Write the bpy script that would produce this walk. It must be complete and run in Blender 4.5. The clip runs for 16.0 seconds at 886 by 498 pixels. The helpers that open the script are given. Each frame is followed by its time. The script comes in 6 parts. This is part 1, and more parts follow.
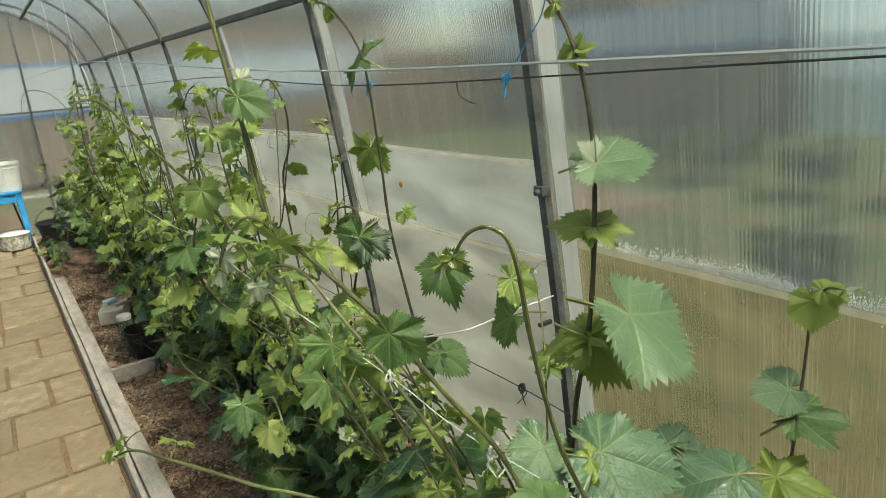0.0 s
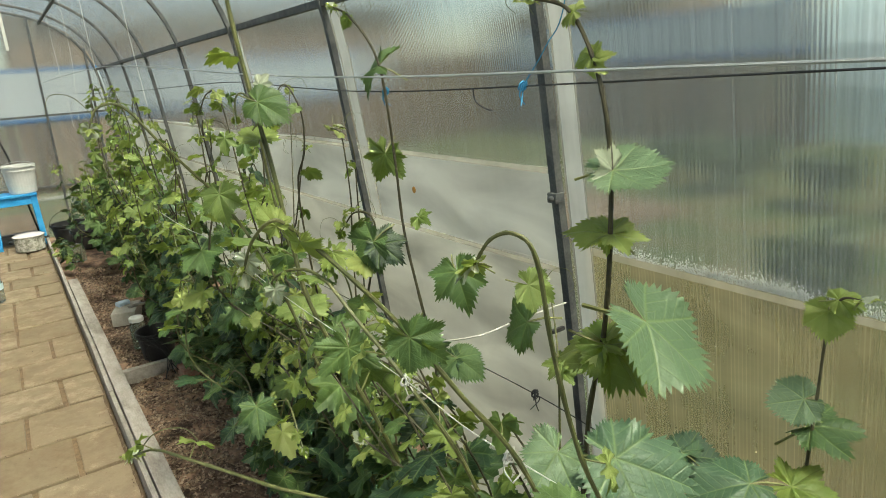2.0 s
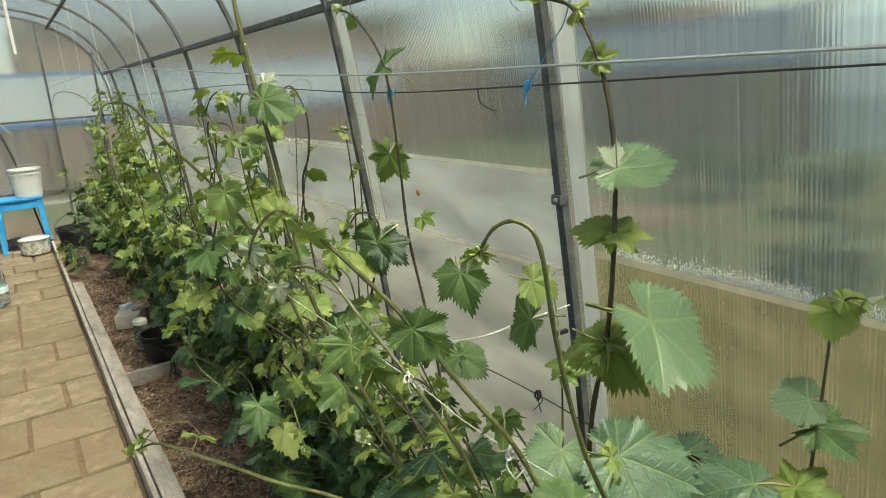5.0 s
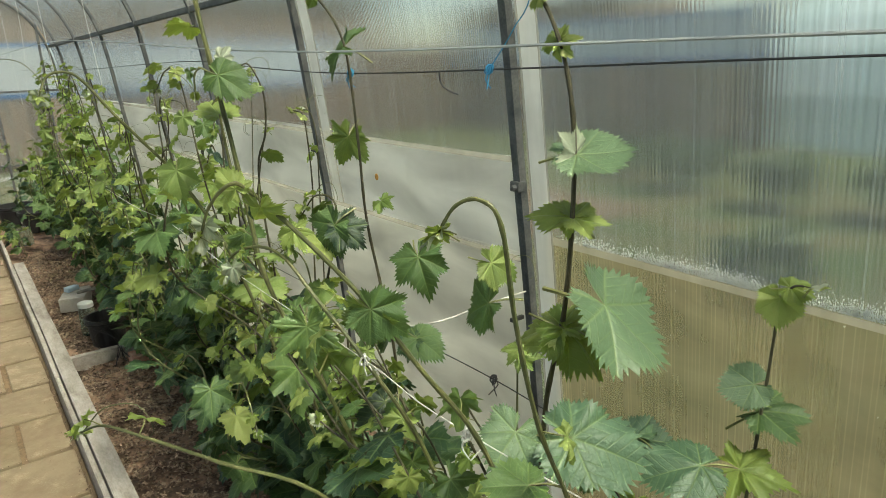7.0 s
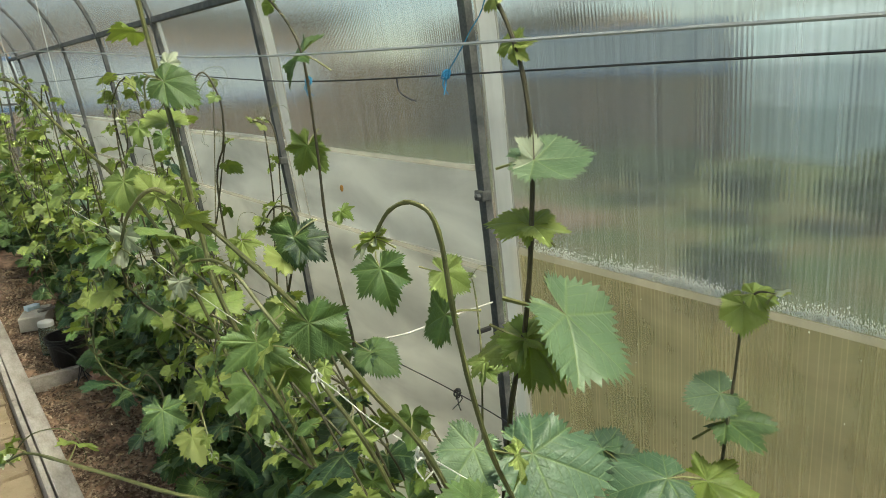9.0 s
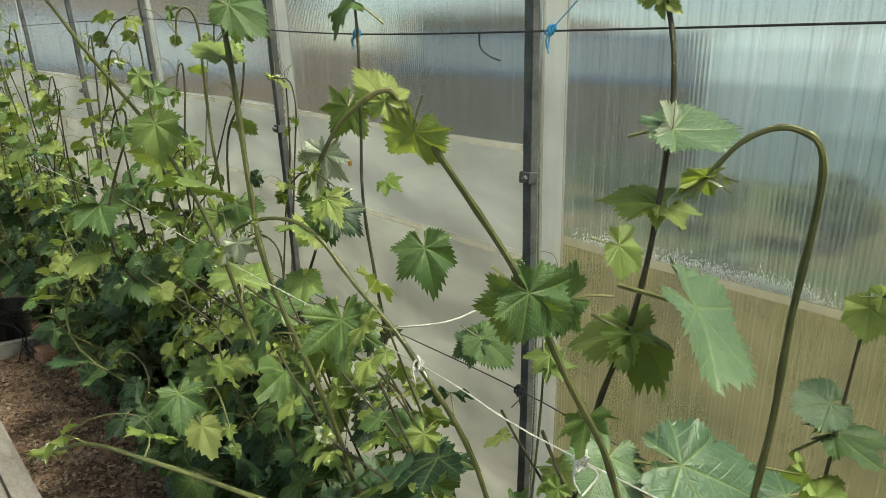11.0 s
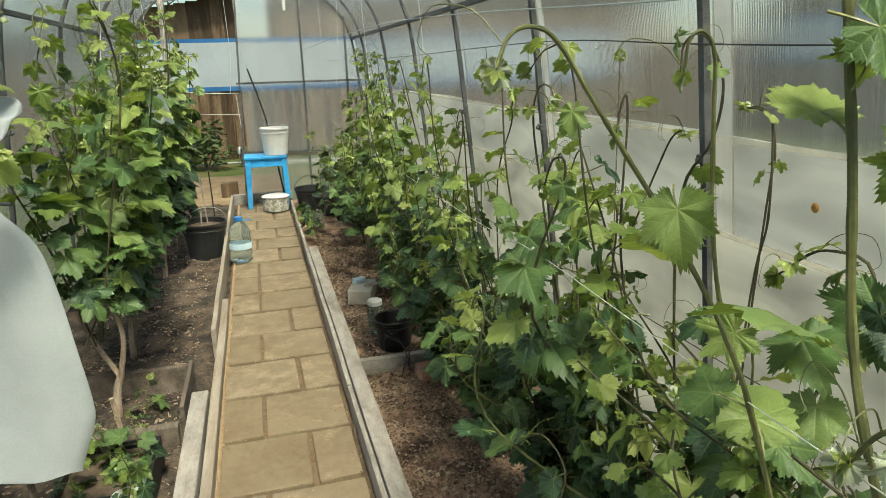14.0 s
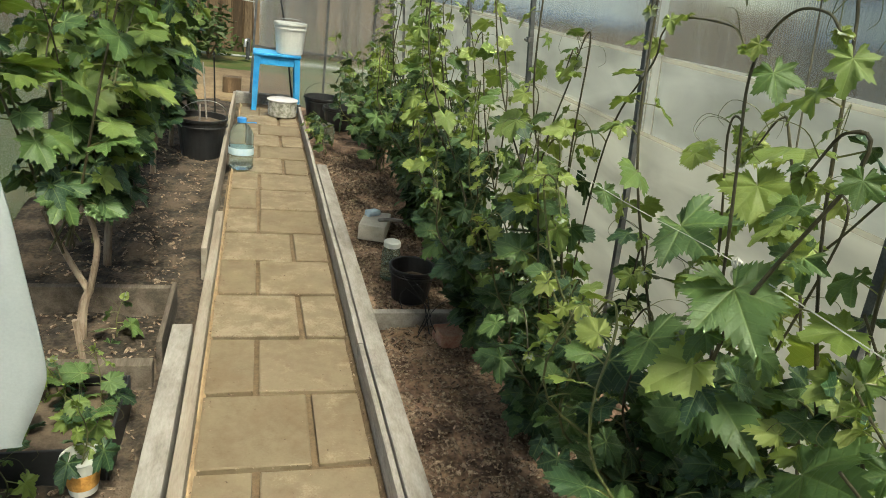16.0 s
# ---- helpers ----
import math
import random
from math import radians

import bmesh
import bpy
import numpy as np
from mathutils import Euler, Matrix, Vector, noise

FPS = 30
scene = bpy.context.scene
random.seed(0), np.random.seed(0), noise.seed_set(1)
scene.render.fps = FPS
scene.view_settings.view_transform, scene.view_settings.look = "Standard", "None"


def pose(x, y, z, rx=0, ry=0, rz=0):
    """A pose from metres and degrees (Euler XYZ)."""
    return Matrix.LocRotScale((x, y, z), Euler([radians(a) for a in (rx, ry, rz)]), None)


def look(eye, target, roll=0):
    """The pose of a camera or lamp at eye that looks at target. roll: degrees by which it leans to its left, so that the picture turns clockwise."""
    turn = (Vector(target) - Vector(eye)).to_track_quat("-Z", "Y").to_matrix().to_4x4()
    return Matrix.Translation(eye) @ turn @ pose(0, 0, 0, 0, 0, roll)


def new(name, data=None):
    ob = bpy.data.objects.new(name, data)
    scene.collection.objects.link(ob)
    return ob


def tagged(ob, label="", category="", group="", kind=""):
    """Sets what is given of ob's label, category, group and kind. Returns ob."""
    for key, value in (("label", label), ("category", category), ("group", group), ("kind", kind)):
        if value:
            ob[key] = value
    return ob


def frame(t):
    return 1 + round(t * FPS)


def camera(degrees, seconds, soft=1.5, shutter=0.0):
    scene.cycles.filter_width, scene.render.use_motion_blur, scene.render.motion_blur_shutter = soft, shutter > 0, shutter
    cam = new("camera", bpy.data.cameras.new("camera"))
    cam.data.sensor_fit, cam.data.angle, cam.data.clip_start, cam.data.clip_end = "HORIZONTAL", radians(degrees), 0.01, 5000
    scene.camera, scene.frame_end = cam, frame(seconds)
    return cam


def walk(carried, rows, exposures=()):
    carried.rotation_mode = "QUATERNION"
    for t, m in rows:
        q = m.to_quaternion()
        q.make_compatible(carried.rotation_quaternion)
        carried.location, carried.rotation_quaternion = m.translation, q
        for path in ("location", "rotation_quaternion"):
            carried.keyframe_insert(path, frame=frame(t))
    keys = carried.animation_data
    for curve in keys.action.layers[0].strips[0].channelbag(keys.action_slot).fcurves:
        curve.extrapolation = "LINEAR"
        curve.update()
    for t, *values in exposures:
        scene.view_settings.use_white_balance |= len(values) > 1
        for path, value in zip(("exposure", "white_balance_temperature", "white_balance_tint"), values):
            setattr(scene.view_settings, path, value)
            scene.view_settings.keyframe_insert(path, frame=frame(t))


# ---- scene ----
cam = camera(67.7, 16.0, soft=0.5)
PATH = [
    (0, (0.089, -2.943, 1.375), (1.152, -1.34, 0.826), -4.6),
    (0.5, (0.092, -2.944, 1.375), (1.174, -1.353, 0.829), -4.5),
    (1, (0.087, -2.943, 1.374), (1.148, -1.334, 0.84), -4.6),
    (1.5, (0.078, -2.943, 1.371), (1.124, -1.326, 0.832), -3.5),
    (2, (0.077, -2.943, 1.377), (1.121, -1.321, 0.847), -4.2),
    (2.5, (0.082, -2.946, 1.375), (1.144, -1.34, 0.833), -4.5),
    (3, (0.083, -2.946, 1.375), (1.145, -1.336, 0.848), -4.4),
    (3.5, (0.076, -2.947, 1.38), (1.115, -1.316, 0.868), -4.4),
    (3.7, (0.074, -2.949, 1.382), (1.105, -1.309, 0.884), -4.2),
    (5.8, (0.075, -2.944, 1.356), (1.143, -1.339, 0.823), -3.1),
    (6, (0.077, -2.944, 1.358), (1.161, -1.353, 0.816), -2.9),
    (6.5, (0.075, -2.941, 1.356), (1.187, -1.37, 0.816), -2.3),
    (7, (0.074, -2.941, 1.356), (1.212, -1.391, 0.806), -1.9),
    (7.5, (0.072, -2.95, 1.357), (1.198, -1.39, 0.81), -2.7),
    (8, (0.076, -2.936, 1.356), (1.193, -1.372, 0.805), -2.5),
    (8.5, (0.091, -2.934, 1.35), (1.238, -1.391, 0.8), -2.6),
    (9, (0.113, -2.934, 1.343), (1.315, -1.421, 0.827), -2.1),
    (9.2, (0.102, -2.932, 1.323), (1.36, -1.452, 0.844), -2.1),
    (11.5, (0.012, -2.651, 1.282), (1.325, -1.246, 0.731), 4.1),
    (12, (-0.008, -2.605, 1.286), (1.174, -1.098, 0.71), 3.7),
    (12.5, (-0.012, -2.546, 1.309), (1.009, -0.919, 0.75), 2.4),
    (13, (-0.012, -2.475, 1.322), (0.816, -0.744, 0.757), 0.1),
    (13.5, (0.018, -2.36, 1.339), (0.654, -0.548, 0.781), -2.6),
    (14, (-0.003, -2.281, 1.328), (0.506, -0.424, 0.788), -1.6),
    (14.5, (-0.032, -2.148, 1.309), (0.727, -0.389, 0.735), 4.6),
    (15, (-0.131, -2.018, 1.31), (0.563, -0.24, 0.713), 9.2),
    (15.5, (-0.162, -1.937, 1.314), (0.41, -0.125, 0.69), 9.2),
    (16, (-0.106, -1.781, 1.249), (0.449, -0.005, 0.515), 8.2),
]
walk(cam, [(t, look(eye, target, roll)) for t, eye, target, roll in PATH], [(0.0, 0.17, 7200, -3.5), (16.0, 0.17, 7200, -3.5)])


# ---- light ----
world = bpy.data.worlds.new("sky")
scene.world = world
world.use_nodes = True
wn, wl = world.node_tree.nodes, world.node_tree.links
sky = wn.new("ShaderNodeTexSky")
sky.sky_type, sky.sun_disc = "NISHITA", False
sky.sun_elevation, sky.sun_rotation = radians(60), radians(193)
sky.dust_density, sky.air_density, sky.ozone_density = 1.5, 1.0, 1.0
wl.new(sky.outputs[0], wn["Background"].inputs[0])
wn["Background"].inputs[1].default_value = 0.135
sun = new("sun", bpy.data.lights.new("sun", "SUN"))
sun.data.energy, sun.data.angle, sun.data.color = 2.9, radians(7), (1.0, 0.96, 0.88)
sun.matrix_world = look((0, 0, 10), (-1.0, 4.4, 2))


# ---- materials ----
def material(name, rough=0.6, metal=0.0):
    m = bpy.data.materials.new(name)
    m.use_nodes = True
    b = m.node_tree.nodes["Principled BSDF"]
    b.inputs["Roughness"].default_value, b.inputs["Metallic"].default_value = rough, metal
    return m, m.node_tree.nodes, m.node_tree.links, b


def ramp(nt, stops):
    r = nt.new("ShaderNodeValToRGB")
    e = r.color_ramp.elements
    while len(e) < len(stops):
        e.new(0.5)
    for el, (p, c) in zip(e, stops):
        el.position, el.color = p, (*c, 1)
    return r


def surface(name, colors, scale=8.0, fine=120.0, bump=0.3, rough=0.75, metal=0.0, stretch=(1, 1, 1), spread=0.0, dist=0.004, local=False):
    """A mottled surface: two scales of noise between two or three colours, a fine bump, and a shift from piece to piece."""
    m, nt, lk, b = material(name, rough, metal)
    tc = nt.new("ShaderNodeTexCoord")
    mp = nt.new("ShaderNodeMapping")
    mp.inputs["Scale"].default_value = stretch
    if local:
        lk.new(tc.outputs["Object"], mp.inputs[0])
    else:
        geo = nt.new("ShaderNodeNewGeometry")
        lk.new(geo.outputs["Position"], mp.inputs[0])
    n1, n2 = nt.new("ShaderNodeTexNoise"), nt.new("ShaderNodeTexNoise")
    n1.inputs["Scale"].default_value, n2.inputs["Scale"].default_value = scale, fine
    n1.inputs["Detail"].default_value, n2.inputs["Detail"].default_value = 5, 3
    n1.inputs["Roughness"].default_value = 0.65
    lk.new(mp.outputs[0], n1.inputs[0]), lk.new(mp.outputs[0], n2.inputs[0])
    mix = nt.new("ShaderNodeMath")
    mix.operation = "MULTIPLY_ADD"
    lk.new(n2.outputs[0], mix.inputs[0])
    mix.inputs[1].default_value = 0.35
    lk.new(n1.outputs[0], mix.inputs[2])
    last = mix.outputs[0]
    if spread:
        oi = nt.new("ShaderNodeObjectInfo")
        sh = nt.new("ShaderNodeMath")
        sh.operation = "MULTIPLY_ADD"
        lk.new(oi.outputs["Random"], sh.inputs[0])
        sh.inputs[1].default_value = spread
        lk.new(last, sh.inputs[2])
        last = sh.outputs[0]
    top = 0.45 + 0.35 + spread
    r = ramp(nt, [(0.38 + (top - 0.38) * i / (len(colors) - 1), c) for i, c in enumerate(colors)])
    lk.new(last, r.inputs[0]), lk.new(r.outputs[0], b.inputs["Base Color"])
    bp = nt.new("ShaderNodeBump")
    bp.inputs["Strength"].default_value, bp.inputs["Distance"].default_value = bump, dist
    lk.new(mix.outputs[0], bp.inputs["Height"]), lk.new(bp.outputs[0], b.inputs["Normal"])
    return m


def leaf_material(name, dark, light, through_col, share=0.35, rough=0.40, vein=(0.3, 0.38, 0.12), teal=None):
    """A vine leaf: five main veins, a net of small ones in relief, light that shines through."""
    m, nt, lk, b = material(name, rough)
    tc, sep = nt.new("ShaderNodeTexCoord"), nt.new("ShaderNodeSeparateXYZ")
    lk.new(tc.outputs["Object"], sep.inputs[0])

    def op(kind, *args):
        n = nt.new("ShaderNodeMath")
        n.operation = kind
        for i, a in enumerate(args):
            if isinstance(a, (int, float)):
                n.inputs[i].default_value = a
            else:
                lk.new(a, n.inputs[i])
        return n.outputs[0]
    x, y = sep.outputs[0], sep.outputs[1]
    ang = op("ARCTAN2", x, y)
    turn = radians(52)
    delta = op("SUBTRACT", op("WRAP", op("ADD", ang, turn / 2), turn, 0.0), turn / 2)
    rr = op("SQRT", op("ADD", op("MULTIPLY", x, x), op("MULTIPLY", y, y)))
    away = op("ABSOLUTE", op("MULTIPLY", rr, op("SINE", delta)))
    wide = op("SUBTRACT", 0.035, op("MULTIPLY", rr, 0.022))
    main = op("SUBTRACT", 1.0, op("DIVIDE", away, wide))
    main = op("MAXIMUM", main, 0.0)
    vor = nt.new("ShaderNodeTexVoronoi")
    vor.feature = "SMOOTH_F1"
    vor.inputs["Scale"].default_value = 30.0
    lk.new(tc.outputs["Object"], vor.inputs[0])
    net = op("SUBTRACT", 1.0, vor.outputs[0])
    branch = op("ABSOLUTE", op("SINE", op("MULTIPLY", op("SUBTRACT", op("MULTIPLY", rr, op("COSINE", delta)), op("MULTIPLY", away, 0.75)), 21.0)))
    branch = op("MAXIMUM", op("SUBTRACT", 1.0, op("MULTIPLY", branch, 2.6)), 0.0)
    noi = nt.new("ShaderNodeTexNoise")
    noi.inputs["Scale"].default_value, noi.inputs["Detail"].default_value = 3.0, 4
    lk.new(tc.outputs["Object"], noi.inputs[0])
    oi = nt.new("ShaderNodeObjectInfo")
    f = op("ADD", op("MULTIPLY", oi.outputs["Random"], 0.85), op("MULTIPLY", noi.outputs[0], 0.42))
    f = op("SUBTRACT", f, 0.08)
    r = ramp(nt, [(0.12, dark), (0.42, teal or dark), (0.95, light)])
    lk.new(f, r.inputs[0])
    mixc = nt.new("ShaderNodeMix")
    mixc.data_type = "RGBA"
    lk.new(op("MAXIMUM", op("MULTIPLY", main, 0.30), op("MULTIPLY", branch, 0.14)), mixc.inputs[0])
    lk.new(r.outputs[0], mixc.inputs[6])
    mixc.inputs[7].default_value = (*vein, 1)
    lk.new(mixc.outputs[2], b.inputs["Base Color"])
    bp = nt.new("ShaderNodeBump")
    bp.inputs["Strength"].default_value, bp.inputs["Distance"].default_value = 0.32, 0.004
    lk.new(op("SUBTRACT", op("SUBTRACT", op("MULTIPLY", net, 0.55), op("MULTIPLY", branch, 0.6)), op("MULTIPLY", main, 1.2)), bp.inputs["Height"])
    lk.new(bp.outputs[0], b.inputs["Normal"])
    b.inputs["Specular IOR Level"].default_value = 0.42
    tr, ms = nt.new("ShaderNodeBsdfTranslucent"), nt.new("ShaderNodeMixShader")
    tr.inputs[0].default_value = (*through_col, 1)
    ms.inputs[0].default_value = share
    lk.new(b.outputs[0], ms.inputs[1]), lk.new(tr.outputs[0], ms.inputs[2])
    lk.new(ms.outputs[0], nt["Material Output"].inputs[0])
    return m


def sheet_material(name, tint, veil, veil_share, rough=0.3, gloss=0.06, flutes=True, dirt=0.0, lines=(0.05, 0.24)):
    """Fluted translucent sheet: blurred view through it, a milky veil, a weak shine."""
    m = bpy.data.materials.new(name)
    m.use_nodes = True
    nt, lk = m.node_tree.nodes, m.node_tree.links
    nt.remove(nt["Principled BSDF"])
    rf, tl, gl = nt.new("ShaderNodeBsdfRefraction"), nt.new("ShaderNodeBsdfTranslucent"), nt.new("ShaderNodeBsdfGlossy")
    df = nt.new("ShaderNodeBsdfDiffuse")
    rf.inputs["Color"].default_value = (*tint, 1)
    rf.inputs["Roughness"].default_value, rf.inputs["IOR"].default_value = rough, 1.25
    tl.inputs[0].default_value = (*veil, 1)
    df.inputs[0].default_value = (*veil, 1)
    gl.inputs["Roughness"].default_value = 0.25
    a, b2, c = (nt.new("ShaderNodeMixShader") for _ in range(3))
    geo = nt.new("ShaderNodeNewGeometry")
    noi = nt.new("ShaderNodeTexNoise")
    mp = nt.new("ShaderNodeMapping")
    mp.inputs["Scale"].default_value = (1, 3.0, 0.5)
    lk.new(geo.outputs["Position"], mp.inputs[0]), lk.new(mp.outputs[0], noi.inputs[0])
    noi.inputs["Scale"].default_value, noi.inputs["Detail"].default_value = 4.0, 6
    mr = nt.new("ShaderNodeMapRange")
    mr.inputs[1].default_value, mr.inputs[2].default_value = 0.3, 0.75
    mr.inputs[3].default_value, mr.inputs[4].default_value = veil_share * 0.75, min(1.0, veil_share * 1.3)
    lk.new(noi.outputs[0], mr.inputs[0])
    a.inputs[0].default_value = 0.45 if flutes else 0.28
    lk.new(tl.outputs[0], a.inputs[1]), lk.new(df.outputs[0], a.inputs[2])
    lk.new(mr.outputs[0], b2.inputs[0])
    lk.new(rf.outputs[0], b2.inputs[1]), lk.new(a.outputs[0], b2.inputs[2])
    c.inputs[0].default_value = gloss
    lk.new(b2.outputs[0], c.inputs[1]), lk.new(gl.outputs[0], c.inputs[2])
    lk.new(c.outputs[0], nt["Material Output"].inputs[0])
    streak, mp2 = nt.new("ShaderNodeTexNoise"), nt.new("ShaderNodeMapping")
    mp2.inputs["Scale"].default_value = (0.5, 62.0, 0.35)
    lk.new(geo.outputs["Position"], mp2.inputs[0]), lk.new(mp2.outputs[0], streak.inputs[0])
    streak.inputs["Scale"].default_value, streak.inputs["Detail"].default_value = 1.6, 3
    if flutes:
        wv = nt.new("ShaderNodeTexWave")
        wv.wave_type, wv.bands_direction = "BANDS", "Y"
        wv.inputs["Scale"].default_value = 40.0
        wv.inputs["Distortion"].default_value = 0.0
        lk.new(geo.outputs["Position"], wv.inputs[0])
        line = nt.new("ShaderNodeMath")
        line.operation = "POWER"
        lk.new(wv.outputs[1], line.inputs[0])
        line.inputs[1].default_value = 5.0
        amp = nt.new("ShaderNodeMapRange")
        amp.inputs[1].default_value, amp.inputs[2].default_value = 0.38, 0.66
        amp.inputs[3].default_value, amp.inputs[4].default_value = lines
        lk.new(streak.outputs[0], amp.inputs[0])
        both = nt.new("ShaderNodeMath")
        both.operation = "MULTIPLY_ADD"
        lk.new(line.outputs[0], both.inputs[0]), lk.new(amp.outputs[0], both.inputs[1]), lk.new(mr.outputs[0], both.inputs[2])
        lk.new(both.outputs[0], b2.inputs[0])
        shade = ramp(nt, [(0.0, tint), (1.0, [c * (1 - 0.7 * lines[1]) for c in tint])])
        wall = nt.new("ShaderNodeMath")
        wall.operation = "MULTIPLY"
        edge = nt.new("ShaderNodeMapRange")
        edge.inputs[1].default_value, edge.inputs[2].default_value = 0.40, 0.64
        edge.inputs[3].default_value, edge.inputs[4].default_value = 1.0, 0.05
        lk.new(streak.outputs[0], edge.inputs[0])
        rest = nt.new("ShaderNodeMath")
        rest.operation = "SUBTRACT"
        rest.inputs[0].default_value = 1.0
        lk.new(wv.outputs[1], rest.inputs[1])
        lk.new(rest.outputs[0], wall.inputs[0]), lk.new(edge.outputs[0], wall.inputs[1])
        lk.new(wall.outputs[0], shade.inputs[0]), lk.new(shade.outputs[0], rf.inputs["Color"])
        bp = nt.new("ShaderNodeBump")
        bp.inputs["Strength"].default_value, bp.inputs["Distance"].default_value = 0.16, 0.0016
        mixh = nt.new("ShaderNodeMath")
        mixh.operation = "MULTIPLY_ADD"
        lk.new(wv.outputs[1], mixh.inputs[0]), lk.new(streak.outputs[0], mixh.inputs[2])
        mixh.inputs[1].default_value = 0.35
        lk.new(mixh.outputs[0], bp.inputs["Height"])
        lk.new(bp.outputs[0], rf.inputs["Normal"]), lk.new(bp.outputs[0], gl.inputs["Normal"])
    if dirt:
        cl, mp3 = nt.new("ShaderNodeTexNoise"), nt.new("ShaderNodeMapping")
        mp3.inputs["Scale"].default_value = (1, 1.0, 3.2)
        lk.new(geo.outputs["Position"], mp3.inputs[0]), lk.new(mp3.outputs[0], cl.inputs[0])
        cl.inputs["Scale"].default_value, cl.inputs["Detail"].default_value, cl.inputs["Distortion"].default_value = 2.6, 7, 0.6
        tone = ramp(nt, [(0.32, [c * (1 - dirt) for c in veil]), (0.66, veil)])
        lk.new(cl.outputs[0], tone.inputs[0])
        lk.new(tone.outputs[0], tl.inputs[0]), lk.new(tone.outputs[0], df.inputs[0])
    return m


M_SHEET = sheet_material("polycarbonate", (0.99, 0.99, 0.99), (0.92, 0.94, 0.93), 0.09, 0.15)
M_FILM = sheet_material("milky film", (0.92, 0.92, 0.88), (0.95, 0.94, 0.90), 0.70, 0.3, 0.05, False, 0.34)
M_FILM_LOW = sheet_material("stained film", (0.93, 0.88, 0.72), (0.88, 0.78, 0.54), 0.34, 0.15, 0.09, True, 0.32, (0.0, 0.16))
M_HEM = sheet_material("rolled film hem", (0.95, 0.93, 0.87), (0.90, 0.87, 0.80), 0.36, 0.2, 0.03, False)
M_SEAL = sheet_material("sealing tape", (0.95, 0.95, 0.93), (0.95, 0.95, 0.93), 0.72, 0.25, 0.08, False, 0.15)
M_STEEL = surface("galvanised steel", [(0.035, 0.037, 0.040), (0.070, 0.074, 0.078), (0.135, 0.135, 0.135)], 14, 200, 0.15, 0.6, 0.2)
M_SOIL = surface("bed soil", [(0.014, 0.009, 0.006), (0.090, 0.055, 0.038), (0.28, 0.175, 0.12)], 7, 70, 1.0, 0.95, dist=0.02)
# West bed: a darker run of the bed soil colours.
M_SOIL_WEST = surface("darker bed soil", [(0.006, 0.005, 0.004), (0.026, 0.019, 0.014), (0.11, 0.078, 0.055)], 7, 70, 1.0, 0.95, dist=0.02)
M_CHIP = surface("wood chip", [(0.014, 0.009, 0.006), (0.078, 0.048, 0.031), (0.36, 0.265, 0.195)], 60, 260, 0.3, 0.9)
M_TILE = surface("paving tile", [(0.128, 0.092, 0.054), (0.172, 0.132, 0.084), (0.196, 0.150, 0.098), (0.262, 0.214, 0.150)], 9, 160, 0.35, 0.82, spread=0.3, dist=0.002)
tn, tlk = M_TILE.node_tree.nodes, M_TILE.node_tree.links
blot, spot, tgeo = tn.new("ShaderNodeTexNoise"), tn.new("ShaderNodeTexNoise"), tn.new("ShaderNodeNewGeometry")
blot.inputs["Scale"].default_value, blot.inputs["Detail"].default_value, blot.inputs["Roughness"].default_value = 4.0, 8, 0.75
spot.inputs["Scale"].default_value, spot.inputs["Detail"].default_value = 55.0, 4
tlk.new(tgeo.outputs["Position"], blot.inputs[0]), tlk.new(tgeo.outputs["Position"], spot.inputs[0])
br, sr = ramp(tn, [(0.44, (1, 1, 1)), (0.70, (0.64, 0.55, 0.46))]), ramp(tn, [(0.69, (1, 1, 1)), (0.78, (0.50, 0.40, 0.31))])
tlk.new(blot.outputs[0], br.inputs[0]), tlk.new(spot.outputs[0], sr.inputs[0])
tm, tm2 = tn.new("ShaderNodeMix"), tn.new("ShaderNodeMix")
for m in (tm, tm2):
    m.data_type, m.blend_type = "RGBA", "MULTIPLY"
    m.inputs[0].default_value = 1.0
tb = tn["Principled BSDF"].inputs["Base Color"]
tlk.new(tb.links[0].from_socket, tm.inputs[6]), tlk.new(br.outputs[0], tm.inputs[7])
tlk.new(tm.outputs[2], tm2.inputs[6]), tlk.new(sr.outputs[0], tm2.inputs[7])
tlk.new(tm2.outputs[2], tb)
M_GROUT = surface("sandy joint", [(0.06, 0.04, 0.022), (0.15, 0.10, 0.055)], 30, 200, 0.6, 0.95)
M_SAND = surface("orange sand edging", [(0.20, 0.13, 0.07), (0.34, 0.24, 0.145)], 20, 180, 0.6, 0.95)
M_BOARD = surface("grey weathered board", [(0.115, 0.100, 0.088), (0.225, 0.200, 0.180), (0.34, 0.31, 0.285)], 9, 70, 0.5, 0.85, stretch=(2.5, 0.8, 2.5), spread=0.1)
M_BOARD_IN = surface("stained board", [(0.15, 0.115, 0.085), (0.24, 0.195, 0.155), (0.34, 0.295, 0.25)], 6, 90, 0.4, 0.85, stretch=(3, 0.35, 3), spread=0.1)
M_OLDWOOD = surface("old brown wood", [(0.025, 0.018, 0.013), (0.068, 0.052, 0.040), (0.15, 0.12, 0.095)], 7, 90, 0.5, 0.9, stretch=(3, 0.4, 3), spread=0.12)
M_CANE = surface("green cane", [(0.035, 0.040, 0.014), (0.070, 0.078, 0.026), (0.125, 0.125, 0.045)], 10, 120, 0.2, 0.55)
M_CANE_DARK = surface("ripening brown cane", [(0.016, 0.014, 0.008), (0.040, 0.034, 0.017), (0.075, 0.066, 0.032)], 12, 120, 0.25, 0.6)
M_TRUNK = surface("shredding vine bark", [(0.08, 0.05, 0.035), (0.20, 0.14, 0.10), (0.32, 0.25, 0.19)], 12, 90, 0.8, 0.9, stretch=(3, 3, 0.5))
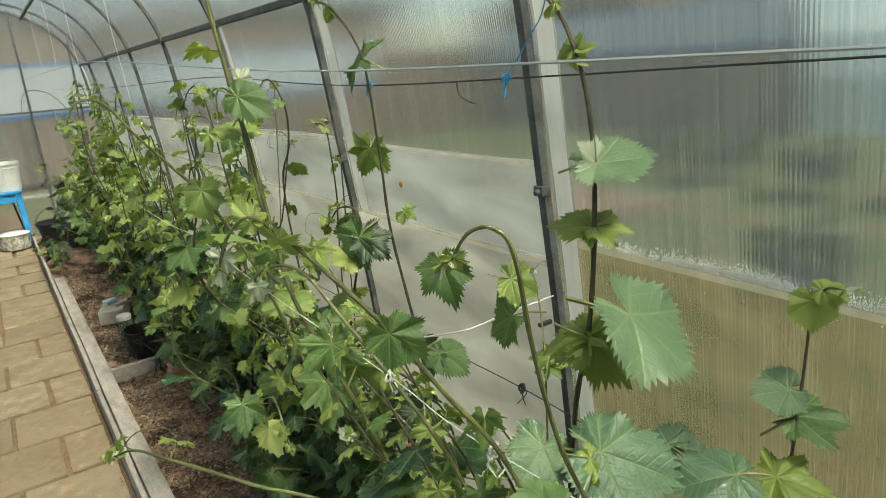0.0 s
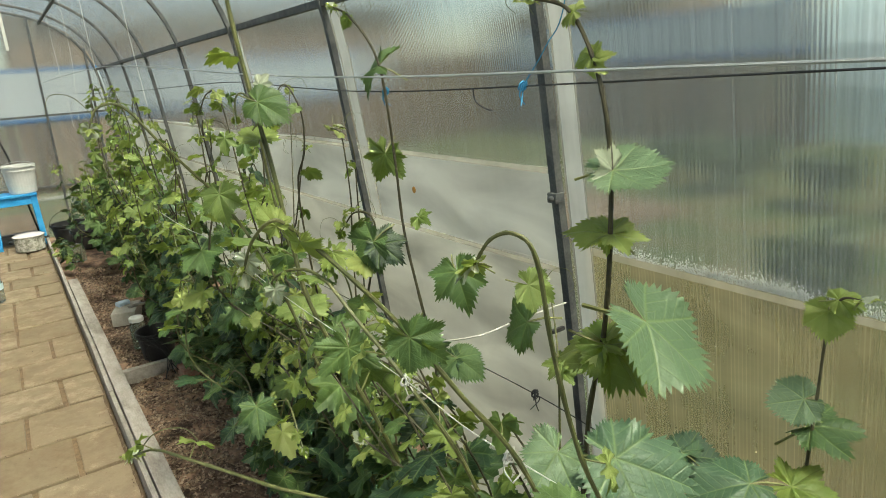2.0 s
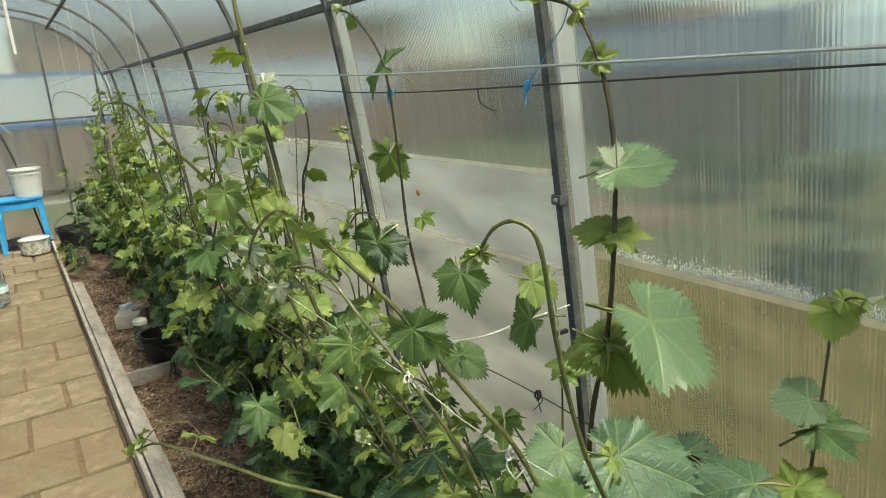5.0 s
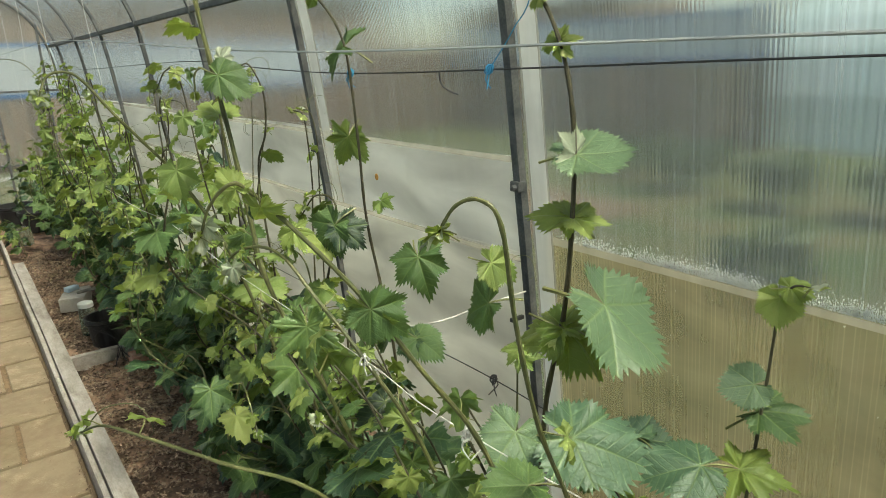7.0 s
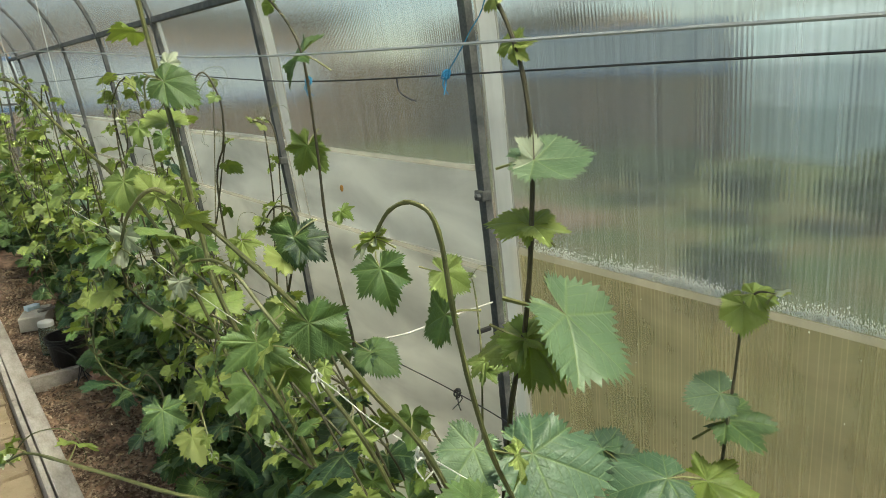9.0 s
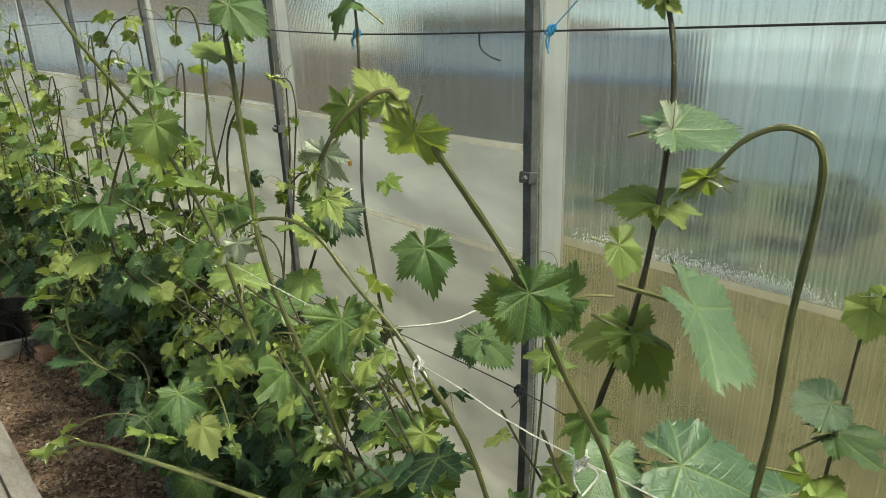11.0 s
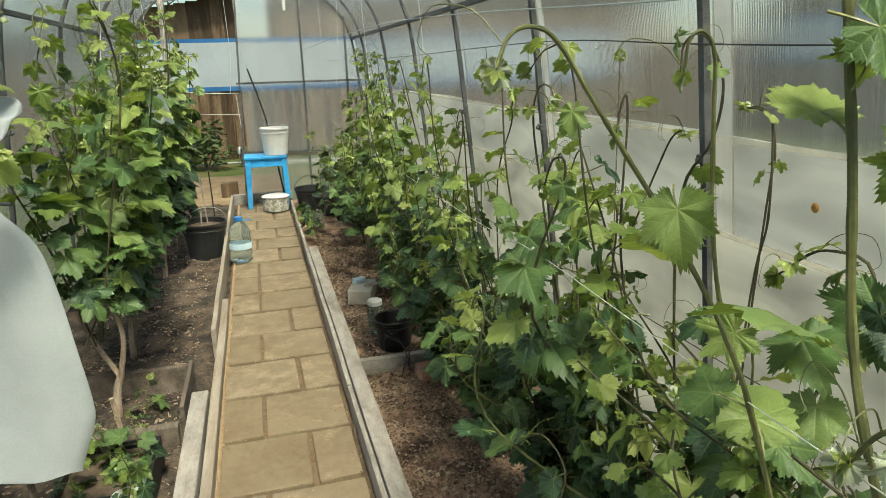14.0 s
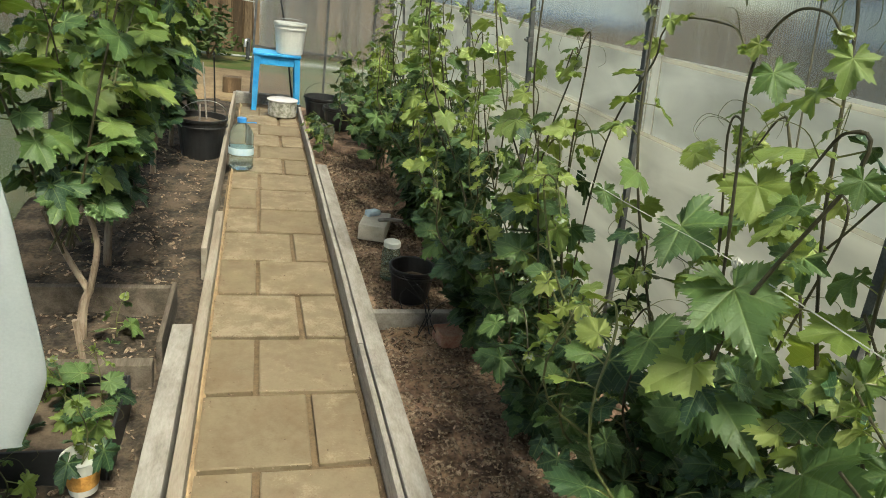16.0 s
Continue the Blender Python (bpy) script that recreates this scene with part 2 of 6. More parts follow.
M_STALK = surface("leaf stalk", [(0.10, 0.11, 0.035), (0.20, 0.20, 0.075)], 10, 60, 0.1, 0.5)
# Dark leaf: mature green, deepened further for the shade inside the bush.
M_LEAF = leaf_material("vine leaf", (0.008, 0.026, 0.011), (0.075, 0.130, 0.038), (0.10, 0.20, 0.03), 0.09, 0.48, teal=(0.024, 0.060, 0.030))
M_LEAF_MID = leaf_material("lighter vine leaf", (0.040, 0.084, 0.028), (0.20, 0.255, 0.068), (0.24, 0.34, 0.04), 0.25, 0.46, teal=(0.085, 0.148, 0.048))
M_LEAF_YOUNG = leaf_material("young vine leaf", (0.12, 0.185, 0.042), (0.31, 0.35, 0.12), (0.34, 0.44, 0.06), 0.38, 0.44, teal=(0.20, 0.26, 0.07))
# Greyish tone puts the sky sheen of up-facing leaves into the colour.
M_LEAF_BROAD = leaf_material("broad vine leaf with painted sheen", (0.045, 0.092, 0.050), (0.110, 0.165, 0.085), (0.12, 0.21, 0.04), 0.12, 0.42, teal=(0.075, 0.130, 0.068))
M_LEAF_PALE = leaf_material("pale felted leaf", (0.36, 0.40, 0.30), (0.46, 0.50, 0.38), (0.3, 0.34, 0.15), 0.3, 0.6, (0.5, 0.5, 0.38))


# ---- builders ----
def put(name, bm, mats, parent=None, label="", at=None, smooth=False):
    """Links a bmesh, in world places, as one mesh object; under a parent it becomes a part."""
    me = bpy.data.meshes.new(name)
    base = Vector(at) if at else (parent.matrix_world.translation if parent else Vector())
    bmesh.ops.recalc_face_normals(bm, faces=bm.faces)
    bmesh.ops.translate(bm, vec=-base, verts=bm.verts)
    bm.to_mesh(me)
    bm.free()
    if smooth:
        me.polygons.foreach_set("use_smooth", [True] * len(me.polygons))
    for mt in (mats if isinstance(mats, (list, tuple)) else [mats]):
        me.materials.append(mt)
    ob = new(name, me)
    if parent:
        ob.parent = parent
        if at:
            ob.location = base - parent.matrix_world.translation
    else:
        ob.location = base
    if label:
        tagged(ob, label)
    return ob


def part(name, bm, mats, parent, label="", smooth=False):
    return put(name, bm, mats, parent, label, None, smooth)


def thing(name, at, label, category, group="", kind=""):
    e = new(name)
    e.empty_display_size = 0.05
    e.location = at
    e.matrix_world = Matrix.Translation(at)
    return tagged(e, label, category, group, kind)


def box(bm, lo, hi, bevel=0.0, m=None, mat=0):
    """A box between two corners, its edges bevelled, turned by m about its own base."""
    r = bmesh.ops.create_cube(bm, size=1.0)
    vs = r["verts"]
    lo, hi = Vector(lo), Vector(hi)
    for v in vs:
        v.co = Vector([l + (h - l) * (c + 0.5) for l, h, c in zip(lo, hi, v.co)])
        if m:
            v.co = m @ v.co
    fs = {f for v in vs for f in v.link_faces}
    for f in fs:
        f.material_index = mat
    if bevel:
        bmesh.ops.bevel(bm, geom=list({e for v in vs for e in v.link_edges}), offset=bevel, segments=2, affect="EDGES", profile=0.6)
    return bm


def lathe(bm, profile, at, sides=24, mat=0, m=None):
    """Turns a profile of (radius, height) about the upright through at."""
    rings = []
    for r, h in profile:
        ring = []
        for i in range(sides):
            a = math.tau * i / sides
            p = Vector((r * math.cos(a), r * math.sin(a), h))
            ring.append(bm.verts.new((m @ p if m else p) + Vector(at)))
        rings.append(ring)
    for a, b in zip(rings, rings[1:]):
        for i in range(sides):
            f = bm.faces.new((a[i], a[(i + 1) % sides], b[(i + 1) % sides], b[i]))
            f.material_index = mat
    return rings


def cap(bm, ring, mat=0):
    f = bm.faces.new(ring)
    f.material_index = mat


def flow(pts, n=5):
    """A smooth line through points."""
    pts = [Vector(p) for p in pts]
    if len(pts) < 3:
        return pts
    out = []
    ext = [pts[0] * 2 - pts[1], *pts, pts[-1] * 2 - pts[-2]]
    for i in range(1, len(ext) - 2):
        p0, p1, p2, p3 = ext[i - 1:i + 3]
        for k in range(n):
            t = k / n
            out.append(0.5 * ((2 * p1) + (p2 - p0) * t + (2 * p0 - 5 * p1 + 4 * p2 - p3) * t * t + (3 * p1 - p0 - 3 * p2 + p3) * t ** 3))
    out.append(pts[-1])
    return out


def tube(bm, pts, r0, r1=None, sides=6, mat=0, knots=0.0):
    """A tapering tube along a line; knots: swelling at its joints."""
    r1 = r0 if r1 is None else r1
    pts = [Vector(p) for p in pts]
    side, rings = None, []
    for i, p in enumerate(pts):
        d = (pts[min(i + 1, len(pts) - 1)] - pts[max(i - 1, 0)]).normalized()
        if side is None:
            side = d.orthogonal().normalized()
        side = (side - d * side.dot(d)).normalized()
        up = d.cross(side)
        r = r0 + (r1 - r0) * i / (len(pts) - 1)
        if knots and i % 4 == 2:
            r *= 1 + knots
        rings.append([bm.verts.new(p + (side * math.cos(a) + up * math.sin(a)) * r) for a in (math.tau * k / sides for k in range(sides))])
    for a, b in zip(rings, rings[1:]):
        for k in range(sides):
            bm.faces.new((a[k], a[(k + 1) % sides], b[(k + 1) % sides], b[k])).material_index = mat
    bm.faces.new(rings[0][::-1]).material_index = mat
    bm.faces.new(rings[-1]).material_index = mat
    return bm


B = bmesh.new

# ---- ground ----
rnd = random.Random(5)


def soil_height(x, y):
    return -0.035 + 0.030 * noise.noise(Vector((x * 4, y * 4, 3.1))) + 0.016 * noise.noise(Vector((x * 15, y * 15, 1.7)))


M_GRASS = surface("rough grass", [(0.044, 0.074, 0.011), (0.072, 0.112, 0.019), (0.155, 0.130, 0.046)], 1.6, 40, 0.9, 0.95, dist=0.03)
bm = B()
steps = [-400, -60, -20, -9, -5, -3.2, -1.3, 1.3, 3.2, 5, 9, 14, 25, 60, 400]
cols = [[bm.verts.new((x, y, -0.09 + (0.05 * noise.noise(Vector((x, y, 0))) if abs(x) > 1.4 else 0))) for y in steps] for x in steps]
for i in range(len(steps) - 1):
    for j in range(len(steps) - 1):
        bm.faces.new((cols[i][j], cols[i + 1][j], cols[i + 1][j + 1], cols[i][j + 1]))
tagged(put("ground", bm, M_GRASS), "uneven green and straw-coloured grass ground", "ground", kind="structure")


def soil_bed(name, x0, x1, y0, y1, mat, label):
    bm = B()
    nx, ny = int((x1 - x0) / 0.028), int((y1 - y0) / 0.035)
    vs = [[bm.verts.new((x0 + (x1 - x0) * i / nx, y0 + (y1 - y0) * j / ny, soil_height(x0 + (x1 - x0) * i / nx, y0 + (y1 - y0) * j / ny))) for j in range(ny + 1)] for i in range(nx + 1)]
    for i in range(nx):
        for j in range(ny):
            bm.faces.new((vs[i][j], vs[i + 1][j], vs[i + 1][j + 1], vs[i][j + 1]))
    return tagged(put(name, bm, mat, smooth=True), label, "soil", kind="structure")


soil_bed("soil_east", 0.27, 1.2, -3.6, 4.85, M_SOIL, "crumbly brown bed soil strewn with bark chips")
soil_bed("soil_west", -1.2, -0.25, -3.6, 4.85, M_SOIL_WEST, "dark loose bed soil under the vines")

bm = B()
for _ in range(15000):
    x, y = rnd.uniform(0.36, 0.95), rnd.uniform(-2.0, 3.2)
    if rnd.random() < 0.12:
        x, y = rnd.uniform(-0.95, -0.4), rnd.uniform(-0.6, 3.6)
    s = rnd.uniform(0.0022, 0.0068) * (1.9 if rnd.random() < 0.12 else 1)
    q = Euler((rnd.uniform(-0.6, 0.6), rnd.uniform(-0.6, 0.6), rnd.uniform(0, 6.3))).to_matrix()
    c = Vector((x, y, soil_height(x, y) + 0.004))
    l, w, h = s * rnd.uniform(1, 2.4), s * rnd.uniform(0.5, 1), s * 0.35
    vs = [bm.verts.new(c + q @ Vector(p)) for p in ((-l, -w, -h), (l, -w * 0.6, -h), (l * 0.8, w, -h), (-l, w * 0.8, -h), (-l * 0.7, -w * 0.7, h), (l * 0.7, -w * 0.5, h), (l * 0.6, w * 0.6, h), (-l * 0.7, w * 0.5, h))]
    for f in ((0, 1, 5, 4), (1, 2, 6, 5), (2, 3, 7, 6), (3, 0, 4, 7), (4, 5, 6, 7)):
        bm.faces.new([vs[k] for k in f])
tagged(put("bark_chips", bm, M_CHIP), "reddish brown bark chips and clods on the bed soil", "mulch", kind="stuff")

# ---- path and its edging ----
bm = B()
box(bm, (-0.262, -3.6, -0.1), (0.262, 4.75, -0.018))
path_bed = tagged(put("path", bm, M_GROUT), "path of sandy concrete tiles in earth joints", "path", kind="structure")


def edging(name, x0, x1, y0, y1, z1, mat, label, bevel=0.006):
    bm = B()
    n = max(2, int((y1 - y0) / 0.25))
    box(bm, (x0, y0, -0.08), (x1, y1, z1), bevel)
    es = [e for e in bm.edges if abs(e.verts[0].co.y - e.verts[1].co.y) > 0.5]
    bmesh.ops.subdivide_edges(bm, edges=es, cuts=n, use_grid_fill=True)
    for v in bm.verts:
        v.co.x += 0.004 * noise.noise(Vector((v.co.y * 1.7, x0 * 9, 0)))
        v.co.z += 0.004 * noise.noise(Vector((v.co.y * 2.1, x0 * 7, 4))) if v.co.z > 0 else 0
    return tagged(put(name, bm, mat, at=((x0 + x1) / 2, (y0 + y1) / 2, 0)), label, "board", "path edging boards")


edging("edging_board", 0.250, 0.269, -3.5, 0.16, 0.090, M_BOARD, "thin weathered board along the tiled path")
edging("edging_beam", 0.274, 0.338, -3.5, 2.38, 0.092, M_BOARD, "grey weathered timber beam edging the bed")
edging("edging_board", 0.250, 0.271, 0.17, 4.6, 0.088, M_BOARD, "thin weathered board along the tiled path")
edging("edging_board", -0.285, -0.248, -3.5, 1.5, 0.066, M_BOARD_IN, "sandy stained board along the tiled path")
edging("edging_beam", -0.356, -0.291, -3.5, 0.31, 0.088, M_BOARD, "grey weathered timber beam edging the bed")
edging("edging_board", -0.312, -0.288, 0.9, 4.6, 0.115, M_BOARD_IN, "pale weathered board along the tiled path")
edging("edging_board", -0.392, -0.374, 0.2, 0.64, 0.085, M_OLDWOOD, "dark thin board closing the bed corner")


def cross_board(x0, x1, y0, y1, z1, mat, label):
    bm = B()
    box(bm, (x0, y0, -0.08), (x1, y1, z1), 0.004)
    tagged(put("cross_board", bm, mat, at=((x0 + x1) / 2, (y0 + y1) / 2, 0)), label, "board", "boards across the beds")


cross_board(0.340, 0.80, 0.49, 0.525, 0.030, M_BOARD, "pale weathered board across the bed")
cross_board(-1.16, -0.395, 0.60, 0.63, 0.075, M_OLDWOOD, "dark weathered board across the bed")
cross_board(-1.16, -0.395, 0.12, 0.165, 0.045, M_OLDWOOD, "brown weathered board across the bed")
cross_board(-0.3, 0.3, 4.86, 4.94, 0.06, M_BOARD, "grey timber threshold under the doorway")

# ---- shell of the greenhouse ----
PROFILE = [(1.235, -0.08), (1.225, 0.15), (1.20, 0.5), (1.165, 0.85), (1.13, 1.15), (1.10, 1.42), (1.065, 1.62), (0.99, 1.80), (0.86, 1.96), (0.66, 2.09), (0.42, 2.17), (0.2, 2.205), (0.0, 2.215)]
Y0, STEP, END = -3.88, 1.02, 4.9
RIBS = [Y0 + STEP * i for i in range(9)]
SPLIT = 6


def wall_x(z):
    for (xa, za), (xb, zb) in zip(PROFILE, PROFILE[1:]):
        if za <= z <= zb:
            return xa + (xb - xa) * (z - za) / (zb - za)
    return PROFILE[0][0]


def strip(name, prof, y0, y1, mat, parent=None, thick=0.006, label="", cuts=1, sag=0.0):
    """A bent sheet of even thickness along a profile of (x, z)."""
    bm = B()
    cols = []
    for j in range(cuts + 1):
        y = y0 + (y1 - y0) * j / cuts
        row = []
        for i, (x, z) in enumerate(prof):
            (xa, za), (xb, zb) = prof[max(i - 1, 0)], prof[min(i + 1, len(prof) - 1)]
            d = Vector((xb - xa, zb - za)).normalized()
            nx, nz = -d.y * thick, d.x * thick
            dz = sag * noise.noise(Vector((y * 1.3, z * 3, 2))) if i == len(prof) - 1 else 0
            row.append((bm.verts.new((x, y, z + dz)), bm.verts.new((x - nx, y, z - nz + dz))))
        cols.append(row)
    k = len(prof)
    for a, b in zip(cols, cols[1:]):
        for i in range(k - 1):
            bm.faces.new((a[i][0], a[i + 1][0], b[i + 1][0], b[i][0]))
            bm.faces.new((a[i][1], b[i][1], b[i + 1][1], a[i + 1][1]))
        bm.faces.new((a[0][0], b[0][0], b[0][1], a[0][1]))
        bm.faces.new((a[-1][0], a[-1][1], b[-1][1], b[-1][0]))
    for row in (cols[0], cols[-1]):
        for i in range(k - 1):
            bm.faces.new((row[i][0], row[i][1], row[i + 1][1], row[i + 1][0]))
    ob = put(name, bm, mat, parent, label)
    ob.visible_shadow = False
    return ob


edges = [-3.88, *RIBS[1:], END]
for side, nm in ((1, "wall_east"), (-1, "wall_west")):
    wall = thing(nm, (side * 1.24, 0, 0), "curved wall of milky fluted polycarbonate sheets", "wall", kind="structure")
    for a, b in zip(edges, edges[1:]):
        strip("sheet", [(side * x, z) for x, z in PROFILE[:SPLIT + 1]], a + 0.002, b - 0.002, M_SHEET, wall)
roof = [(x, z) for x, z in PROFILE[SPLIT:]] + [(-x, z) for x, z in PROFILE[SPLIT:-1][::-1]]
tagged(strip("ceiling", roof, edges[0], END, M_SHEET), "arched roof of milky polycarbonate sheets", "ceiling", kind="structure")

low = [(x - 0.012, z) for x, z in PROFILE if z < 1.0]
film = [*low, (wall_x(1.135) - 0.012, 1.135)]
film2 = [(x - 0.010, z) for x, z in low if z < 0.8] + [(wall_x(0.89) - 0.022, 0.89)]
film3 = [(x - 0.012, z) for x, z in PROFILE if z < 0.9] + [(wall_x(0.955) - 0.012, 0.955)]
for prof, y0, y1, mat, cuts, sag, label in (
        (film, RIBS[2] + 0.02, END - 0.05, M_FILM, 24, 0.02, "milky plastic film lining the lower wall"),
        (film2, RIBS[2] + 0.02, 2.4, M_FILM, 20, 0.03, "second fold of milky plastic film along the wall foot"),
        (film3, -3.8, RIBS[2] - 0.06, M_FILM_LOW, 12, 0.012, "brownish stained film lining the lower wall")):
    skirt = thing("film_skirt", (prof[0][0], y0, prof[0][1]), label, "film")
    strip("film", prof, y0, y1, mat, skirt, 0.002, "", cuts, sag)
    (xa, za), (xb, zb) = prof[-2], prof[-1]
    k = 0.014 / (zb - za)
    strip("hem", [(xb + (xa - xb) * k - 0.004, zb - 0.014), (xb - 0.004, zb)], y0, y1, M_HEM, skirt, 0.002, "whitish rolled hem", cuts, 0.0 if sag > 0.015 else sag)


def arch_rib(y, w=0.022, d=0.020):
    prof = [(x - 0.02, z) for x, z in PROFILE] + [(-(x - 0.02), z) for x, z in PROFILE[:-1][::-1]]
    bm = B()
    rings = []
    line = flow([(x, 0, z) for x, z in prof], 3)
    for i, p in enumerate(line):
        a, b = line[max(i - 1, 0)], line[min(i + 1, len(line) - 1)]
        t = (b - a).normalized()
        n = Vector((-t.z, 0, t.x))
        rings.append([bm.verts.new(Vector((p.x, y, p.z)) + n * dx + Vector((0, dy, 0))) for dx, dy in ((0, -w / 2), (0, w / 2), (d, w / 2), (d, -w / 2))])
    for a, b in zip(rings, rings[1:]):
        for k in range(4):
            bm.faces.new((a[k], a[(k + 1) % 4], b[(k + 1) % 4], b[k]))
    bmesh.ops.bevel(bm, geom=[e for e in bm.edges if abs(e.verts[0].co.y - e.verts[1].co.y) < 1e-5], offset=0.003, segments=1, affect="EDGES")
    rib = thing("arch_rib", (1.2, y, 0), "grey galvanised steel arch of the greenhouse frame", "frame", "arches of the frame", "structure")
    part("tube", bm, M_STEEL, rib)
    for s in (1, -1):
        bm = B()
        x = s * (wall_x(1.08) - 0.035)
        box(bm, (x - 0.014, y - 0.0145, 1.060), (x + 0.014, y + 0.0145, 1.084), 0.003)
        part("joint_sleeve", bm, M_STEEL, rib)
        bm = B()
        lathe(bm, [(0.001, 0.012), (0.006, 0.010), (0.007, 0.0)], (x - s * 0.017, y - 0.006, 1.072), 8, m=Matrix.Rotation(radians(-90 * s), 3, "Y"))
        part("bolt", bm, M_STEEL, rib)
    return rib


for y in RIBS[1:]:
    arch_rib(y)
arch_rib(END)
for s in (1, -1):
    bm = B()
    box(bm, (s * 1.045 - 0.012, -3.8, 1.595), (s * 1.045 + 0.012, END, 1.62), 0.003)
    tagged(put("purlin", bm, M_STEEL), "grey steel purlin along the wall", "frame", kind="structure")
    bm = B()
    box(bm, (s * 0.62 - 0.01, -3.8, 2.055), (s * 0.62 + 0.01, END, 2.075), 0.003)
    tagged(put("purlin", bm, M_STEEL), "grey steel purlin under the roof", "frame", kind="structure")

# end walls
def end_pane(parent, x0, x1, z0, z1, y):
    bm = B()
    n = 6
    lo, hi = [], []
    for i in range(n + 1):
        x = x0 + (x1 - x0) * i / n
        top = z1
        for (xa, za), (xb, zb) in zip(PROFILE[1:], PROFILE[2:]):
            if xb <= abs(x) <= xa:
                top = min(z1, za + (zb - za) * (xa - abs(x)) / (xa - xb))
        lo.append([bm.verts.new((x, y + d, z0)) for d in (0, 0.006)])
        hi.append([bm.verts.new((x, y + d, max(top, z0 + 0.01))) for d in (0, 0.006)])
    for i in range(n):
        bm.faces.new((lo[i][0], lo[i + 1][0], hi[i + 1][0], hi[i][0]))
        bm.faces.new((lo[i + 1][1], lo[i][1], hi[i][1], hi[i + 1][1]))
        bm.faces.new((hi[i][0], hi[i + 1][0], hi[i + 1][1], hi[i][1]))
        bm.faces.new((lo[i][0], lo[i][1], lo[i + 1][1], lo[i + 1][0]))
    bm.faces.new((lo[0][0], hi[0][0], hi[0][1], lo[0][1]))
    bm.faces.new((lo[n][0], lo[n][1], hi[n][1], hi[n][0]))
    ob = part("sheet", bm, M_SHEET, parent)
    ob.visible_shadow = False


north = thing("wall_north", (0, END, 0), "end wall of polycarbonate sheets on a steel frame with an open doorway", "wall", kind="structure")
end_pane(north, -0.10, 0.52, -0.05, 2.3, END)
end_pane(north, 0.525, 1.215, -0.05, 2.3, END)
end_pane(north, -0.80, -0.10, 2.02, 2.3, END)
end_pane(north, -1.215, -0.80, -0.05, 0.9, END)
for pts in ([(-0.17, END - 0.02, -0.08), (-0.08, END - 0.02, 2.15)], [(0.52, END - 0.02, -0.08), (0.52, END - 0.02, 2.15)], [(0.97, END - 0.02, -0.08), (0.97, END - 0.02, 1.82)],
            [(-0.15, END - 0.02, 1.19), (1.12, END - 0.02, 1.19)], [(-0.80, END - 0.02, 2.02), (-0.1, END - 0.02, 2.02)], [(-0.15, END - 0.02, 0.5), (1.19, END - 0.02, 0.46)]):
    bm = B()
    tube(bm, pts, 0.014, sides=4)
    part("rail", bm, M_STEEL, north)
bm = B()
tube(bm, [(-0.84, END - 0.02, -0.08), (-0.76, END - 0.02, 2.05)], 0.034, sides=4)
part("post", bm, M_BOARD, north)
bm = B()
tube(bm, [(-1.250, END - 0.02, -0.08), (-1.231, END - 0.02, 2.05)], 0.030, sides=4)
part("post", bm, M_BOARD, north)
south = thing("wall_south", (0, -3.88, 0), "closed end wall of polycarbonate sheets", "wall", kind="structure")
end_pane(south, -1.215, 0, -0.05, 2.3, -3.9)
end_pane(south, 0, 1.215, -0.05, 2.3, -3.9)


# ---- outside ----
M_FENCE = surface("dark fence board", [(0.035, 0.022, 0.013), (0.11, 0.068, 0.038), (0.27, 0.18, 0.105)], 5, 60, 0.5, 0.9, stretch=(3, 3, 0.35), spread=0.35)
M_BANNER = surface("white banner", [(0.42, 0.48, 0.52), (0.54, 0.59, 0.62)], 1.2, 30, 0.1, 0.6)
M_BLUE = surface("blue band", [(0.02, 0.13, 0.36), (0.04, 0.20, 0.48)], 3, 40, 0.1, 0.6)
M_ROOF = surface("grey slate roofing", [(0.22, 0.22, 0.21), (0.36, 0.36, 0.35)], 3, 40, 0.3, 0.8)
M_SHRUB = surface("shrub leaf", [(0.025, 0.05, 0.015), (0.07, 0.11, 0.03), (0.12, 0.16, 0.05)], 3, 40, 0.3, 0.6)
M_BARE = surface("bare earth", [(0.10, 0.068, 0.034), (0.18, 0.12, 0.065), (0.26, 0.185, 0.105)], 2.5, 40, 0.7, 0.95)


def fence(axis, at, lo, hi, label):
    """A close-boarded fence with a white banner hung on it."""
    base = (lo, at, 0) if axis == "x" else (at, lo, 0)
    f = thing("fence", base, label, "fence", "fences round the plot")
    shared = {}
    u, i, r2 = lo, 0, random.Random(9)
    while u < hi:
        key = i % 6
        if key not in shared:
            w, h = r2.uniform(0.10, 0.15), r2.uniform(1.55, 1.75)
            bm = B()
            box(bm, (0, -0.012, -0.1), (w, 0.012, h), 0.003)
            ob = part("board", bm, M_FENCE, f)
            me = ob.data
            for v in me.vertices:
                v.co += Vector(base)
            shared[key] = (me, w)
            bpy.data.objects.remove(ob)
        me, w = shared[key]
        ob = new("board", me)
        ob.parent = f
        ob.matrix_basis = Matrix.Translation((u - lo, r2.uniform(-0.008, 0.008), 0)) if axis == "x" else Matrix.Translation((r2.uniform(-0.008, 0.008), u - lo, 0)) @ Matrix.Rotation(radians(90), 4, "Z")
        u += w + 0.03
        i += 1
    return f


